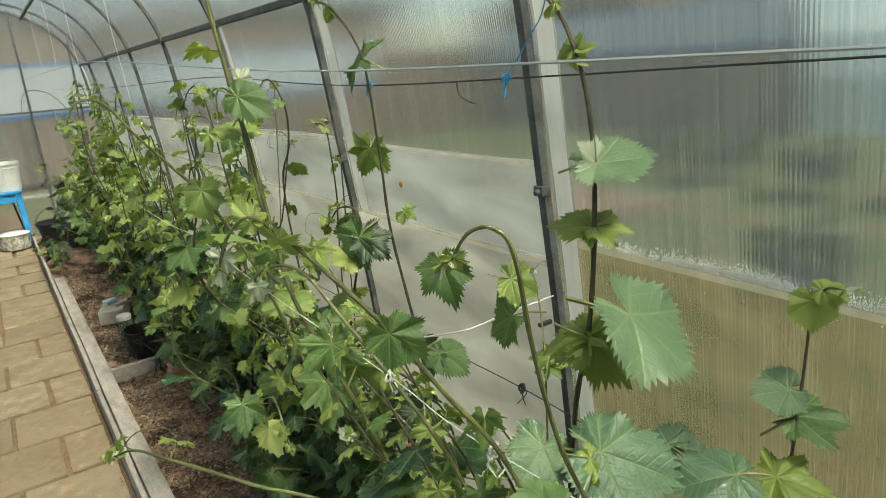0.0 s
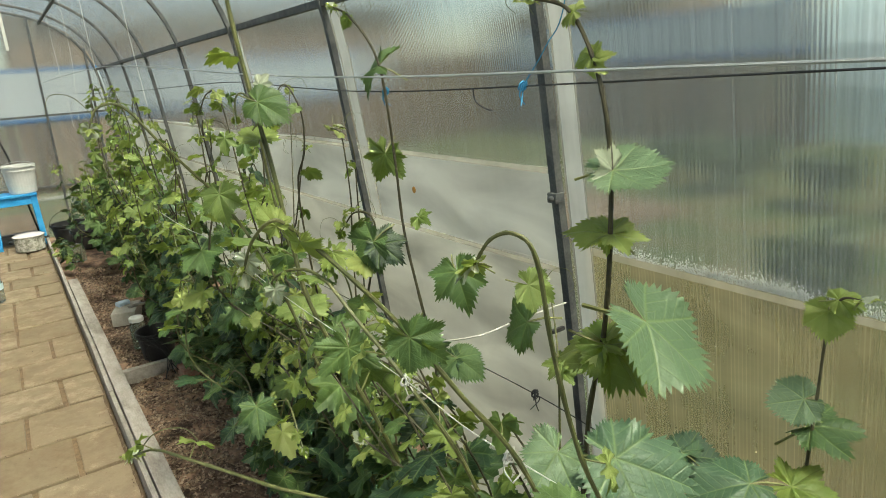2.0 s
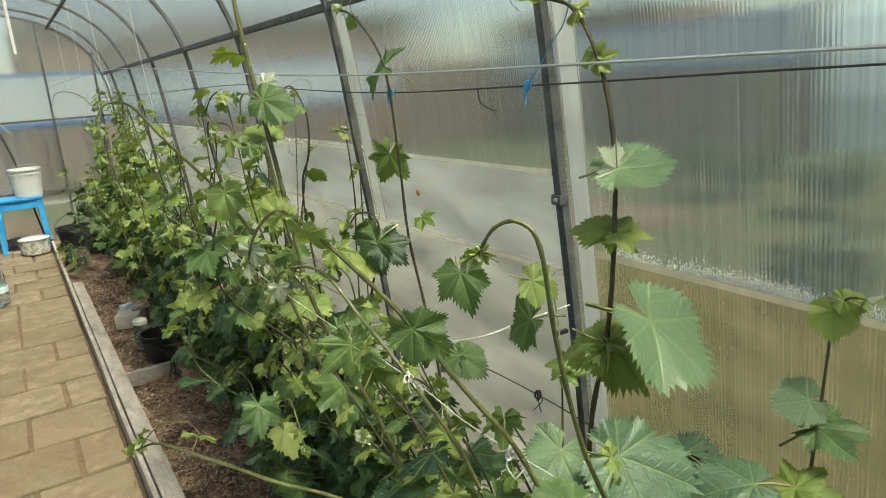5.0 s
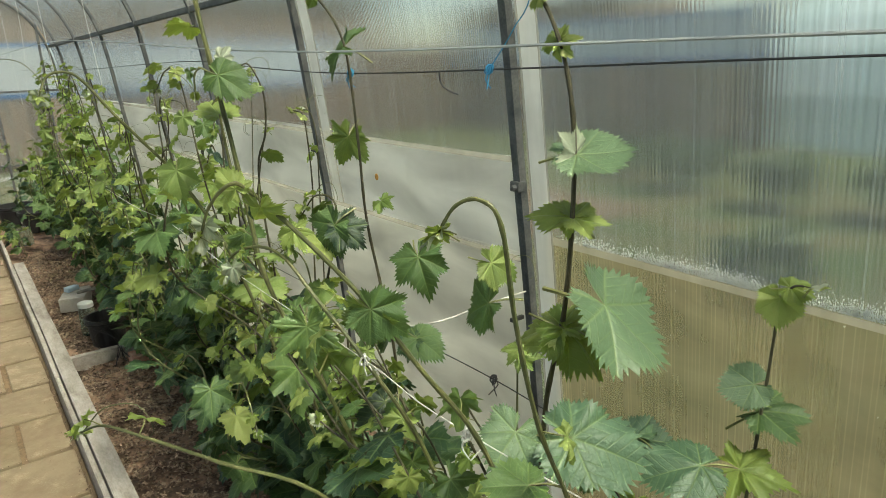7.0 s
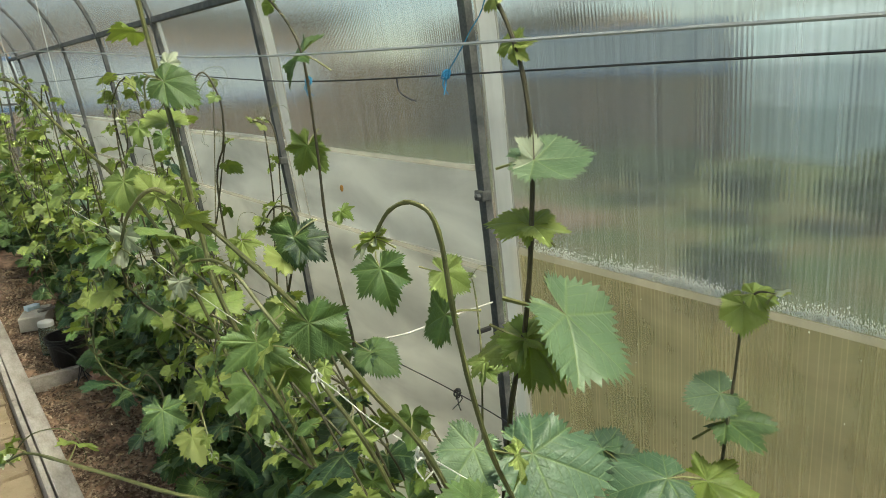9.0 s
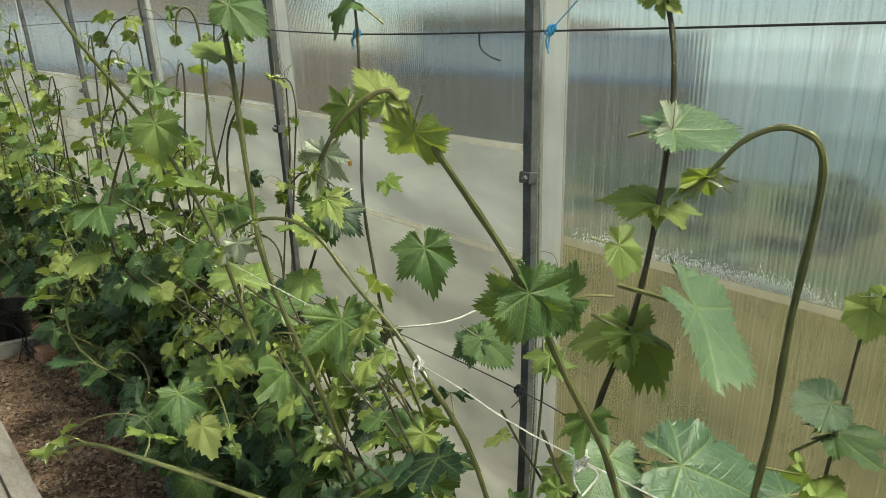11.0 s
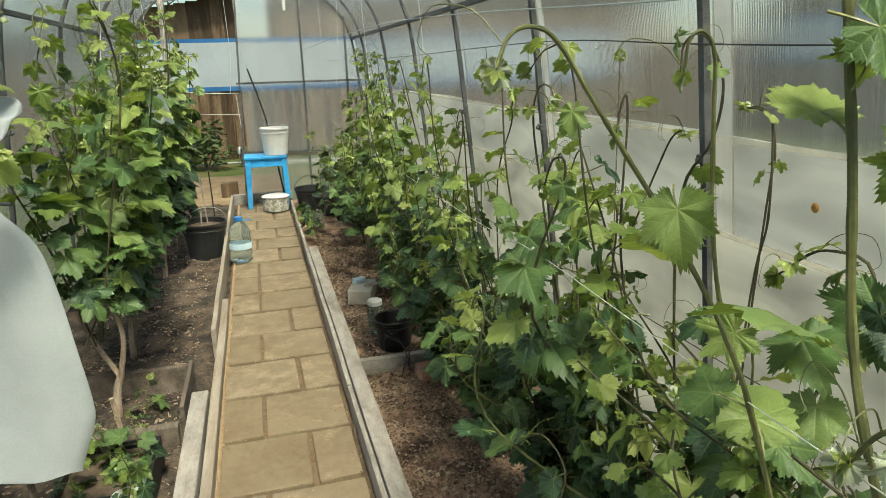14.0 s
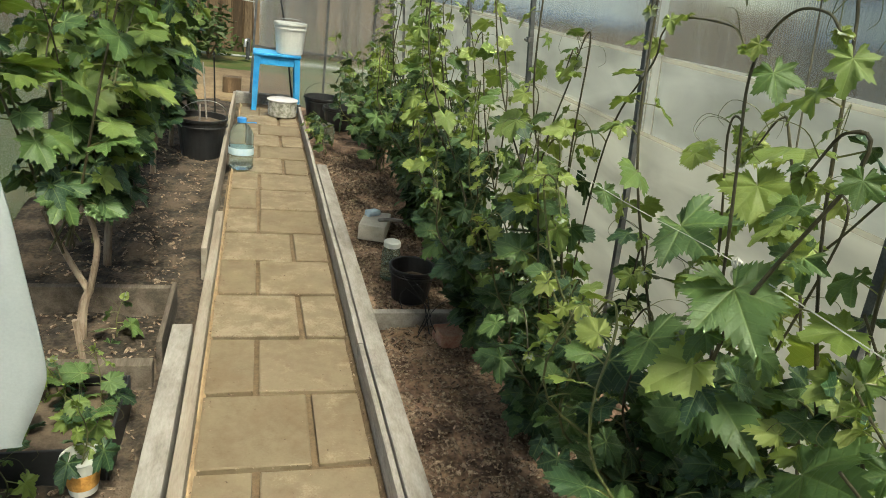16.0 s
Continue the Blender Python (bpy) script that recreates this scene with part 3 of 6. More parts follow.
def banner(axis, at, lo, hi, z0, z1):
    b = thing("banner", (lo, at, z0) if axis == "x" else (at, lo, z0), "white sheet with blue hems hung on the fence", "banner", "banners on the fences")
    for nm, za, zb, mt in (("cloth", z0 + 0.07, z1 - 0.06, M_BANNER), ("lower_hem", z0, z0 + 0.07, M_BLUE), ("upper_hem", z1 - 0.06, z1, M_BLUE)):
        bm = B()
        n = 40
        rows = []
        for j in range(n + 1):
            u = lo + (hi - lo) * j / n
            d = 0.012 * math.sin(u * 5) + 0.01 * math.sin(u * 13)
            rows.append([bm.verts.new((u, at + d + e, z) if axis == "x" else (at + d + e, u, z)) for e, z in ((0, za), (0, zb), (0.004, zb), (0.004, za))])
        for a, c in zip(rows, rows[1:]):
            for k in range(4):
                bm.faces.new((a[k], a[(k + 1) % 4], c[(k + 1) % 4], c[k]))
        bm.faces.new(rows[0]), bm.faces.new(rows[-1][::-1])
        part(nm, bm, mt, b)


fence("x", 9.1, -5.0, 9.2, "dark close-boarded wooden fence behind the greenhouse")
banner("x", 9.06, -2.6, 6.5, 1.0, 1.80)
fence("y", 9.4, 1.9, 9.0, "dark close-boarded wooden fence beside the greenhouse")
banner("y", 9.36, 2.0, 8.6, 1.22, 1.95)
M_PALE = surface("pale turquoise sheeting", [(0.46, 0.64, 0.61), (0.60, 0.76, 0.72), (0.72, 0.82, 0.80)], 0.8, 30, 0.1, 0.4, stretch=(1, 3, 0.4))
gh = thing("neighbour_greenhouse", (11.6, -3.4, -0.1), "pale turquoise arched greenhouse standing on the grass", "greenhouse")
arc = [(10.2, -0.12), (10.2, 0.7), (10.35, 1.3), (10.7, 1.8), (11.2, 2.08), (11.6, 2.14), (12.0, 2.08), (12.5, 1.8), (12.85, 1.3), (13.0, 0.7), (13.0, -0.12)]
for k in range(6):
    strip("sheet", arc, -9.4 + 2 * k + 0.01, -7.4 + 2 * k - 0.01, M_PALE, gh, 0.01)
for k in range(7):
    bm = B()
    tube(bm, [(x, -9.4 + 2 * k, z) for x, z in arc], 0.03, sides=4)
    part("rib", bm, M_STEEL, gh)
for y in (-9.39, 2.59):
    bm = B()
    front = [bm.verts.new((x, y, z)) for x, z in arc]
    back = [bm.verts.new((x, y + 0.01, z)) for x, z in arc]
    bm.faces.new(front), bm.faces.new(back[::-1])
    for k in range(len(arc)):
        j = (k + 1) % len(arc)
        bm.faces.new((front[k], front[j], back[j], back[k]))
    part("end_sheet", bm, M_PALE, gh)
bm = B()
box(bm, (3.7, 0.9, -0.12), (5.3, 6.5, -0.035), 0.02)
tagged(put("soil_strip", bm, M_BARE), "bare orange-brown earth strip on the plot", "soil", kind="structure")
bm = B()
box(bm, (-0.95, 4.98, -0.12), (0.25, 7.0, -0.045), 0.02)
tagged(put("soil_patch", bm, M_BARE), "trodden bare earth outside the doorway", "soil", kind="structure")


def leaf_cloud(bm, centre, size, count, r, seed):
    rr = random.Random(seed)
    for _ in range(count):
        d = Vector((rr.gauss(0, 1), rr.gauss(0, 1), rr.gauss(0, 1))).normalized() * rr.uniform(0.35, 1) ** 0.6
        c = Vector(centre) + Vector([a * b for a, b in zip(d, size)])
        q = Euler((rr.uniform(-1, 1), rr.uniform(-1, 1), rr.uniform(0, 6.3))).to_matrix()
        s = r * rr.uniform(0.6, 1.3)
        vs = [bm.verts.new(c + q @ (Vector(p) * s)) for p in ((-0.4, 0, 0), (0, -1, 0.1), (0.4, 0, 0), (0, 1, 0.1))]
        bm.faces.new(vs)


def shrub(at, size, count, label, seed, r=0.06):
    t = thing("shrub", at, label, "shrub", "shrubs outside")
    rr = random.Random(seed)
    for _ in range(5):
        bm = B()
        tip = Vector(at) + Vector((rr.uniform(-0.6, 0.6) * size[0], rr.uniform(-0.6, 0.6) * size[1], size[2] * rr.uniform(1.0, 1.7)))
        tube(bm, flow([at, (Vector(at) + tip) / 2 + Vector((0.05, 0.03, 0)), tip]), 0.015, 0.005)
        part("stem", bm, M_FENCE, t)
    bm = B()
    for k in range(6):
        c = Vector(at) + Vector((rr.uniform(-0.6, 0.6) * size[0], rr.uniform(-0.6, 0.6) * size[1], size[2] * rr.uniform(0.6, 1.5)))
        leaf_cloud(bm, c, [a * 0.5 for a in size], count // 6, r, seed + k)
    part("crown", bm, M_SHRUB, t)


shrub((-0.75, 8.0, -0.08), (0.45, 0.35, 0.38), 500, "low leafy shrub before the dark fence", 1)
for k, (x, y, sz) in enumerate([(6.2, -3.4, 0.42), (6.0, -2.2, 0.36), (6.3, -1.1, 0.42), (6.1, 0.1, 0.36), (6.3, 1.2, 0.4), (6.6, 2.3, 0.3), (3.4, -3.4, 0.3), (3.8, -1.2, 0.28), (3.5, 1.4, 0.25), (-3.4, 1.0, 0.8), (-3.6, 3.4, 0.9), (-3.4, -1.5, 0.8)]):
    shrub((x, y, -0.08), (sz, sz * 1.3, sz * 0.8), 360, "bushy green shrub on the plot", 20 + k, 0.09)

shed = thing("shed", (-2.6, 11.5, 0), "brown wooden shed with a pitched grey roof behind the fence", "shed")
for k in range(22):
    bm = B()
    x = -4.6 + k * 0.2
    box(bm, (x, 11.0 + 0.012 * (k % 2), -0.1), (x + 0.215, 11.03 + 0.012 * (k % 2), 1.95 + 0.016 * k * 2), 0.004)
    part("board", bm, M_FENCE, shed)
bm = B()
box(bm, (-2.4, -0.3, 0), (2.4, 2.0, 0.06), 0.01, Matrix.Translation((-2.4, 11.0, 2.35)) @ Matrix.Rotation(radians(-9), 4, "Y") @ Matrix.Rotation(radians(8), 4, "X"))
part("roof", bm, M_ROOF, shed)


M_BARN = surface("sun-bleached barn board", [(0.15, 0.10, 0.065), (0.27, 0.19, 0.125), (0.38, 0.29, 0.20)], 4, 50, 0.4, 0.9, stretch=(2, 2, 0.3), spread=0.25)


def barn(axis, at, lo, hi, top, depth, label):
    """A long boarded barn: its near wall of upright boards, its other walls and a single-pitch roof."""
    b = thing("barn", (lo, at, -0.1) if axis == "x" else (at, lo, -0.1), label, "barn", "barns beyond the fences")

    def spot(u, w):
        return (u, at + w) if axis == "x" else (at + w, u)
    u, rr = lo, random.Random(int(at * 10))
    while u < hi:
        w = rr.uniform(0.16, 0.24)
        bm = B()
        (xa, ya), (xb, yb) = spot(u, 0), spot(min(u + w, hi), 0.03)
        box(bm, (xa, ya, -0.1), (xb, yb, top + rr.uniform(-0.02, 0.02)), 0.004)
        part("board", bm, M_BARN, b)
        u += w + 0.012
    for (ua, wa), (ub, wb) in (((lo, 0.06), (lo + 0.1, depth)), ((hi - 0.1, 0.06), (hi, depth)), ((lo + 0.11, depth - 0.1), (hi - 0.11, depth))):
        bm = B()
        box(bm, (*spot(ua, wa), -0.1), (*spot(ub, wb), top - 0.03), 0.01)
        part("wall", bm, M_BARN, b)
    bm = B()
    vs = [bm.verts.new((*spot(u, w), top + 0.04 + (w + 0.35) * 0.16 + t)) for t in (0, 0.08) for u, w in ((lo - 0.3, -0.35), (hi + 0.3, -0.35), (hi + 0.3, depth + 0.3), (lo - 0.3, depth + 0.3))]
    for f in ((0, 1, 2, 3), (7, 6, 5, 4), (0, 4, 5, 1), (1, 5, 6, 2), (2, 6, 7, 3), (3, 7, 4, 0)):
        bm.faces.new([vs[k] for k in f])
    part("roof", bm, M_ROOF, b)


barn("x", 14.2, 0.6, 10.6, 3.1, 4.0, "long light brown boarded barn with a grey roof behind the fence")
barn("y", 12.6, 7.6, 12.6, 2.65, 3.5, "low light brown boarded barn beside the fence")


def tree(at, height, spread, leaves, label, seed):
    t = thing("tree", at, label, "tree", "trees behind the fence")
    rr = random.Random(seed)
    trunk, crown = B(), B()
    base = Vector(at)
    top = base + Vector((rr.uniform(-0.3, 0.3), rr.uniform(-0.3, 0.3), height))
    line = flow([base, base + Vector((0.1, 0, height * 0.4)), top], 6)
    tube(trunk, line, 0.11, 0.03, 8)
    for k in range(16):
        p = line[4 + k % (len(line) - 5)]
        a = rr.uniform(0, 6.3)
        e = p + Vector((math.cos(a) * spread, math.sin(a) * spread, rr.uniform(0.1, 1.0)))
        mid = (p + e) / 2 + Vector((0, 0, 0.2))
        limb = flow([p, mid, e], 5)
        tube(trunk, limb, 0.03, 0.008, 5)
        for j in range(4):
            q = limb[2 + rr.randrange(len(limb) - 3)]
            e2 = q + Vector((rr.uniform(-0.6, 0.6), rr.uniform(-0.6, 0.6), rr.uniform(-0.1, 0.6)))
            tube(trunk, flow([q, (q + e2) / 2 + Vector((0.04, 0.05, 0.05)), e2], 3), 0.01, 0.004, 4)
            leaf_cloud(crown, e2, (0.35, 0.35, 0.3), leaves, 0.05, seed * 7 + k * 5 + j)
    part("trunk", trunk, M_FENCE, t)
    part("crown", crown, M_SHRUB, t)


tree((-2.2, 12.6, -0.1), 3.6, 1.5, 8, "thin-leaved tree with many bare branches behind the shed", 3)
tree((-4.6, 10.6, -0.1), 4.2, 1.6, 22, "leafy tree behind the fence", 4)
tree((-2.0, 7.4, -0.1), 2.6, 0.8, 14, "slender leafy young tree outside the doorway", 6)

# ---- vines ----
LOBES = [(0, 1.0), (53, 0.80), (-53, 0.80), (105, 0.61), (-105, 0.61), (150, 0.46), (-150, 0.46)]


def leaf_mesh(name, mat, seed, bend, fold, deep=0.22, curl=0.25, n=28, shares=(0.5, 1.0), ruffle=0.06):
    """A lobed, saw-edged vine leaf with its stalk; the blade's root is the origin and its tip one unit along Y."""
    rr = random.Random(seed)
    bm = B()
    skew = [rr.uniform(0.86, 1.12) for _ in LOBES]
    out = []
    for i in range(-n, n + 1):
        a = 166 * (i + (rr.uniform(-0.28, 0.28) if abs(i) < n else 0)) / n
        r = 0.0
        for (c, h), k in zip(LOBES, skew):
            d = abs(a - c) / 27
            if d < 1.7:
                r = max(r, h * k * (1 - deep * min(1.0, d) ** 0.8 - 0.10 * max(0.0, d - 1)))
        r *= 1 + (rr.uniform(0.05, 0.11) if i % 2 else rr.uniform(-0.10, -0.04))
        out.append((radians(a), max(r, 0.22)))
    ph, tw, lean = rr.uniform(0, 6.3), rr.uniform(-0.35, 0.35), rr.uniform(-0.12, 0.12)
    waves = rr.choice((4, 5, 6, 7))

    def lift(x, y, share=0.0):
        rad, ang = math.hypot(x, y), math.atan2(x, y)
        dv = math.degrees(ang)
        c = min((0, 52, -52, 104, -104, 152, -152), key=lambda q: abs(dv - q))
        off = radians(dv - c)
        along, away = rad * math.cos(off), abs(rad * math.sin(off))
        z = fold * rad * min(abs(dv - c) / 26, 1.0) * 0.38
        z -= curl * (y * y * 0.6 if y > 0 else y * y * 0.3) + curl * 0.55 * x * x
        z += tw * x * y * 0.5 + lean * x
        z += 0.010 * abs(math.sin((along - away * 0.75) * 21)) * min(1.0, away * 9)
        z += ruffle * share * share * math.sin(waves * ang + ph) + 0.04 * math.sin(4 * x + ph) * math.cos(3 * y + ph * 2)
        return z
    root = bm.verts.new((0, 0, lift(0, 0)))
    prev = None
    for share in shares:
        ring = []
        for k, (a, r) in enumerate(out):
            rr2 = r * share
            if share < 1:
                rr2 *= 1 - (0.07 if k % 2 else -0.05) * share
            x, y = rr2 * math.sin(a), rr2 * math.cos(a)
            ring.append(bm.verts.new((x, y, lift(x, y, share) + (0.02 * rr.uniform(-1, 1) if share == 1 else 0))))
        for k in range(len(ring) - 1):
            if prev:
                bm.faces.new((prev[k], prev[k + 1], ring[k + 1], ring[k]))
            else:
                bm.faces.new((root, ring[k + 1], ring[k]))
        prev = ring
    for f in bm.faces:
        f.smooth = True
    b = radians(bend)
    end = Vector((0, -math.cos(b), -math.sin(b))) * 0.7
    tube(bm, flow([(0, 0, lift(0, 0) - 0.005), end * 0.5 + Vector((0.03, 0, 0.04)), end], 2), 0.018, 0.026, 4, 1)
    me = bpy.data.meshes.new(name)
    bm.to_mesh(me)
    bm.free()
    me.materials.append(mat), me.materials.append(M_STALK)
    return me, end


BENDS = (8, 40, 70)
SETS, FINE = {}, {}
for kind, mat, fold, curl in (("dark", M_LEAF, 0.30, 0.30), ("mid", M_LEAF_MID, 0.38, 0.38), ("young", M_LEAF_YOUNG, 0.7, 0.55), ("pale", M_LEAF_PALE, 0.45, 0.35), ("broad", M_LEAF_BROAD, 0.22, 0.22)):
    count = 12 if kind in ("dark", "mid") else 6
    for store, n, shares in ((SETS, 26, (0.5, 1.0)), (FINE, 50, (0.16, 0.34, 0.52, 0.7, 0.86, 1.0))):
        store[kind] = [leaf_mesh("leaf", mat, 17 * i + len(kind), BENDS[i % 3], fold * (0.5 + 0.25 * (i % 4)), (0.10 if kind == "broad" else 0.20) + 0.12 * (i % 3) * (0.5 if kind == "broad" else 1), curl * (0.3 + 0.5 * (i % 4)), n, shares, 0.035 + 0.03 * (i % 3)) for i in range(count)]


def set_leaf(vine, root, tip, normal, r, kind="mid", variant=None, rr=rnd, store=FINE):
    """A leaf whose blade starts at root, points along tip and faces normal; r is its length."""
    me, end = store[kind][(variant if variant is not None else rr.randrange(99)) % len(store[kind])]
    yv = Vector(tip).normalized()
    zv = Vector(normal)
    zv = (zv - yv * zv.dot(yv)).normalized()
    xv = yv.cross(zv)
    ob = new("leaf", me)
    ob.parent = vine
    rot = Matrix((xv, yv, zv)).transposed().to_4x4()
    ob.matrix_basis = Matrix.Translation(Vector(root) - vine.matrix_world.translation) @ rot @ Matrix.Diagonal((r, r, r, 1))
    return ob


def node_leaf(vine, node, azimuth, r, kind, rr):
    """A leaf on its stalk at a node of a cane."""
    v = rr.randrange(99)
    me, end = SETS[kind][v % len(SETS[kind])]
    bend = BENDS[(v % len(SETS[kind])) % 3]
    drop = radians({8: rr.uniform(-25, 25), 40: rr.uniform(10, 50), 70: rr.uniform(35, 80)}[bend])
    out = Vector((math.cos(azimuth), math.sin(azimuth), 0))
    tip = out * math.cos(drop) - Vector((0, 0, math.sin(drop)))
    nrm = out * math.sin(drop) + Vector((rr.uniform(-0.85, 0.85), rr.uniform(-0.85, 0.85), math.cos(drop)))
    yv = tip.normalized()
    zv = (nrm - yv * nrm.dot(yv)).normalized()
    xv = yv.cross(zv)
    rot = Matrix((xv, yv, zv)).transposed()
    root = Vector(node) - rot @ (end * r)
    return set_leaf(vine, root, tip, nrm, r, kind, v, rr, SETS)


def near_lens(p):
    """The walkway at eye height stays free of leaves."""
    return p.x < 0.34 and p.x > -0.36 and p.z > 0.62


def cane(vine, pts, r0, r1, mat, rr, first=0.15, gap=0.06, size=0.07, bias=None, tips=True, fill=1.0, tendrils=2, shade=0.74):
    line = flow(pts, 6)
    bm = B()
    tube(bm, line, r0 * 0.78, r1 * 0.85, 7, knots=0.18)
    part("cane", bm, mat, vine)
    run, nxt, total = 0.0, 0.0, sum((b - a).length for a, b in zip(line, line[1:]))
    flip = rr.uniform(0, 6.3)
    for a, b in zip(line, line[1:]):
        run += (b - a).length
        while run > nxt:
            nxt += gap * rr.uniform(0.75, 1.3)
            share = run / total
            if a.z < first or rr.random() > fill:
                continue
            flip += math.pi + rr.uniform(-0.8, 0.8)
            az = flip
            if bias is not None and rr.random() < 0.45:
                az = bias + rr.uniform(-0.9, 0.9)
            s = size * rr.uniform(0.7, 1.2) * (1.0 if share < 0.6 else max(0.28, 1 - (share - 0.6) * 1.7))
            # Below the shade height: mature dark leaves, bush shade partly put into their colour.
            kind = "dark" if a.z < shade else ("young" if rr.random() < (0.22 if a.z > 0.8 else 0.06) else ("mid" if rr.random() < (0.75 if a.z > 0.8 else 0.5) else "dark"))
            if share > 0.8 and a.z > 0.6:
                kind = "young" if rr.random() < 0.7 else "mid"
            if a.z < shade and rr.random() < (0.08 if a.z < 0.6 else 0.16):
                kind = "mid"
            reach = a + Vector((math.cos(az), math.sin(az), 0)) * s * 1.5
            if near_lens(reach) or abs(reach.x) > wall_x(max(0, a.z)) - 0.05:
                continue
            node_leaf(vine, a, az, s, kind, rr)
    if tips:
        e, d = line[-1], (line[-1] - line[-2]).normalized()
        for k in range(3):
            side = Vector((rr.uniform(-1, 1), rr.uniform(-1, 1), rr.uniform(-0.2, 0.8)))
            set_leaf(vine, e, d + side * 0.5, side + Vector((0, 0, 1)), rr.uniform(0.014, 0.028), "pale" if k == 0 else "young", None, rr, SETS)
        for _ in range(tendrils):
            p = line[-2 - rr.randrange(5)]
            az = rr.uniform(0, 6.3)
            o = Vector((math.cos(az), math.sin(az), 0))
            bm = B()
            tube(bm, flow([p, p + o * 0.03 + Vector((0, 0, 0.03)), p + o * 0.07 + Vector((0, 0, 0.035)), p + o * 0.085 + Vector((0, 0, 0.005)), p + o * 0.07 - Vector((0, 0, 0.01))], 4), 0.0008, 0.0004, 4)
            part("tendril", bm, M_CANE, vine)


def vine(at, label, group="vines along the east bed"):
    return thing("grapevine", at, label, "grapevine", group)


EAST = "tall green grapevine with lobed leaves in the bed beside the wall"
va = vine((0.78, -2.3, -0.03), "young grapevine with broad leaves by the steel arch")
ra = random.Random(21)
cane(va, [(0.78, -2.25, -0.03), (0.775, -2.23, 0.4), (0.76, -2.267, 0.791), (0.75, -2.31, 0.966), (0.745, -2.328, 1.076), (0.745, -2.333, 1.22), (0.74, -2.328, 1.309), (0.74, -2.305, 1.38), (0.73, -2.271, 1.44), (0.72, -2.21, 1.46)], 0.0056, 0.0030, M_CANE_DARK, ra, 0.1, 0.09, 0.06, fill=0.0)
set_leaf(va, (0.745, -2.335, 1.229), (-0.73, -0.1, 0.68), (-0.45, -0.75, 0.45), 0.050, "pale", 1)
set_leaf(va, (0.745, -2.337, 1.229), (0.74, -0.66, 0.08), (-0.18, -0.24, 0.95), 0.074, "broad", 0)
set_leaf(va, (0.745, -2.329, 1.140), (-0.40, 0.90, 0.12), (-0.40, -0.35, 1.0), 0.064, "young", 1)
set_leaf(va, (0.745, -2.334, 1.140), (0.65, -0.75, -0.13), (-0.40, -0.35, 1.0), 0.056, "young", 4)
set_leaf(va, (0.90, -2.523, 0.774), (0.53, -0.85, -0.05), (-0.2, -0.12, 1.0), 0.094, "young", 2)
set_leaf(va, (0.82, -2.508, 0.805), (-0.83, 0.56, -0.01), (-0.25, -0.35, 0.9), 0.070, "broad", 3)
set_leaf(va, (0.74, -2.397, 1.031), (0.47, -0.55, -0.69), (-0.35, -0.10, 0.95), 0.128, "broad", 4)
set_leaf(va, (0.745, -2.321, 0.969), (0.52, -0.71, -0.48), (-0.35, -0.35, 1.0), 0.082, "young", 3)
set_leaf(va, (0.745, -2.315, 0.972), (-0.25, 0.89, -0.30), (-0.40, -0.30, 1.0), 0.085, "young", 1)
set_leaf(va, (0.60, -2.471, 0.920), (0.66, -0.65, -0.34), (-0.55, -0.55, 0.95), 0.090, "broad", 1)
set_leaf(va, (0.56, -2.415, 0.918), (-0.80, -0.19, -0.40), (-0.56, -0.63, 0.99), 0.066, "broad", 5)
set_leaf(va, (0.82, -2.404, 0.799), (0.83, -0.51, -0.19), (-0.30, -0.30, 1.0), 0.070, "dark", 0)
set_leaf(va, (0.82, -2.40, 0.80), (0.20, 0.90, -0.10), (-0.30, -0.30, 1.0), 0.055, "dark", 3)
set_leaf(va, (0.52, -2.421, 1.143), (0.78, -0.28, -0.56), (-0.6, -0.73, 0.77), 0.038, "mid", 1)
set_leaf(va, (0.6, -2.32, 1.048), (0.0, 0.83, -0.55), (-0.59, -0.72, 0.83), 0.068, "mid", 4)
set_leaf(va, (0.81, -1.85, 0.965), (-0.10, -0.55, -0.80), (-0.55, -0.70, 0.55), 0.092, "mid", 7)
set_leaf(va, (0.415, -2.16, 1.015), (-0.05, -0.12, -0.95), (-0.45, -0.85, 0.4), 0.070, "mid", 8)
set_leaf(va, (0.375, -1.79, 0.785), (-0.12, -0.30, -0.60), (-0.40, -0.80, 0.7), 0.064, "dark", 2)
set_leaf(va, (0.74, -2.305, 1.377), (0.0, 0.99, -0.11), (-0.71, -0.7, 0.45), 0.035, "young", 1)
set_leaf(va, (0.74, -2.307, 1.37), (0.0, -0.95, 0.31), (-0.72, -0.7, 0.46), 0.038, "young", 2)
set_leaf(va, (0.73, -2.286, 1.434), (0.0, 1.0, 0.03), (-0.7, -0.71, 0.39), 0.030, "young", 3)
set_leaf(va, (0.5, -2.116, 0.738), (0.0, -0.92, 0.4), (-0.37, -0.74, 1.02), 0.10, "broad", 5)
set_leaf(va, (0.435, -2.10, 1.135), (0.0, -0.75, -0.55), (-0.37, -0.80, 0.71), 0.042, "young", 2)
set_leaf(va, (0.432, -2.09, 1.135), (0.1, 0.8, -0.5), (-0.37, -0.80, 0.71), 0.036, "young", 4)
set_leaf(va, (0.42, -1.986, 0.937), (0.0, 0.81, -0.58), (-0.3, -0.87, 0.85), 0.060, "mid", 1)
set_leaf(va, (0.52, -2.27, 1.005), (0.35, -0.70, -0.40), (-0.50, -0.55, 0.9), 0.040, "mid", 6)
set_leaf(va, (0.515, -2.265, 1.0), (-0.45, 0.5, -0.5), (-0.50, -0.55, 0.9), 0.036, "dark", 1)
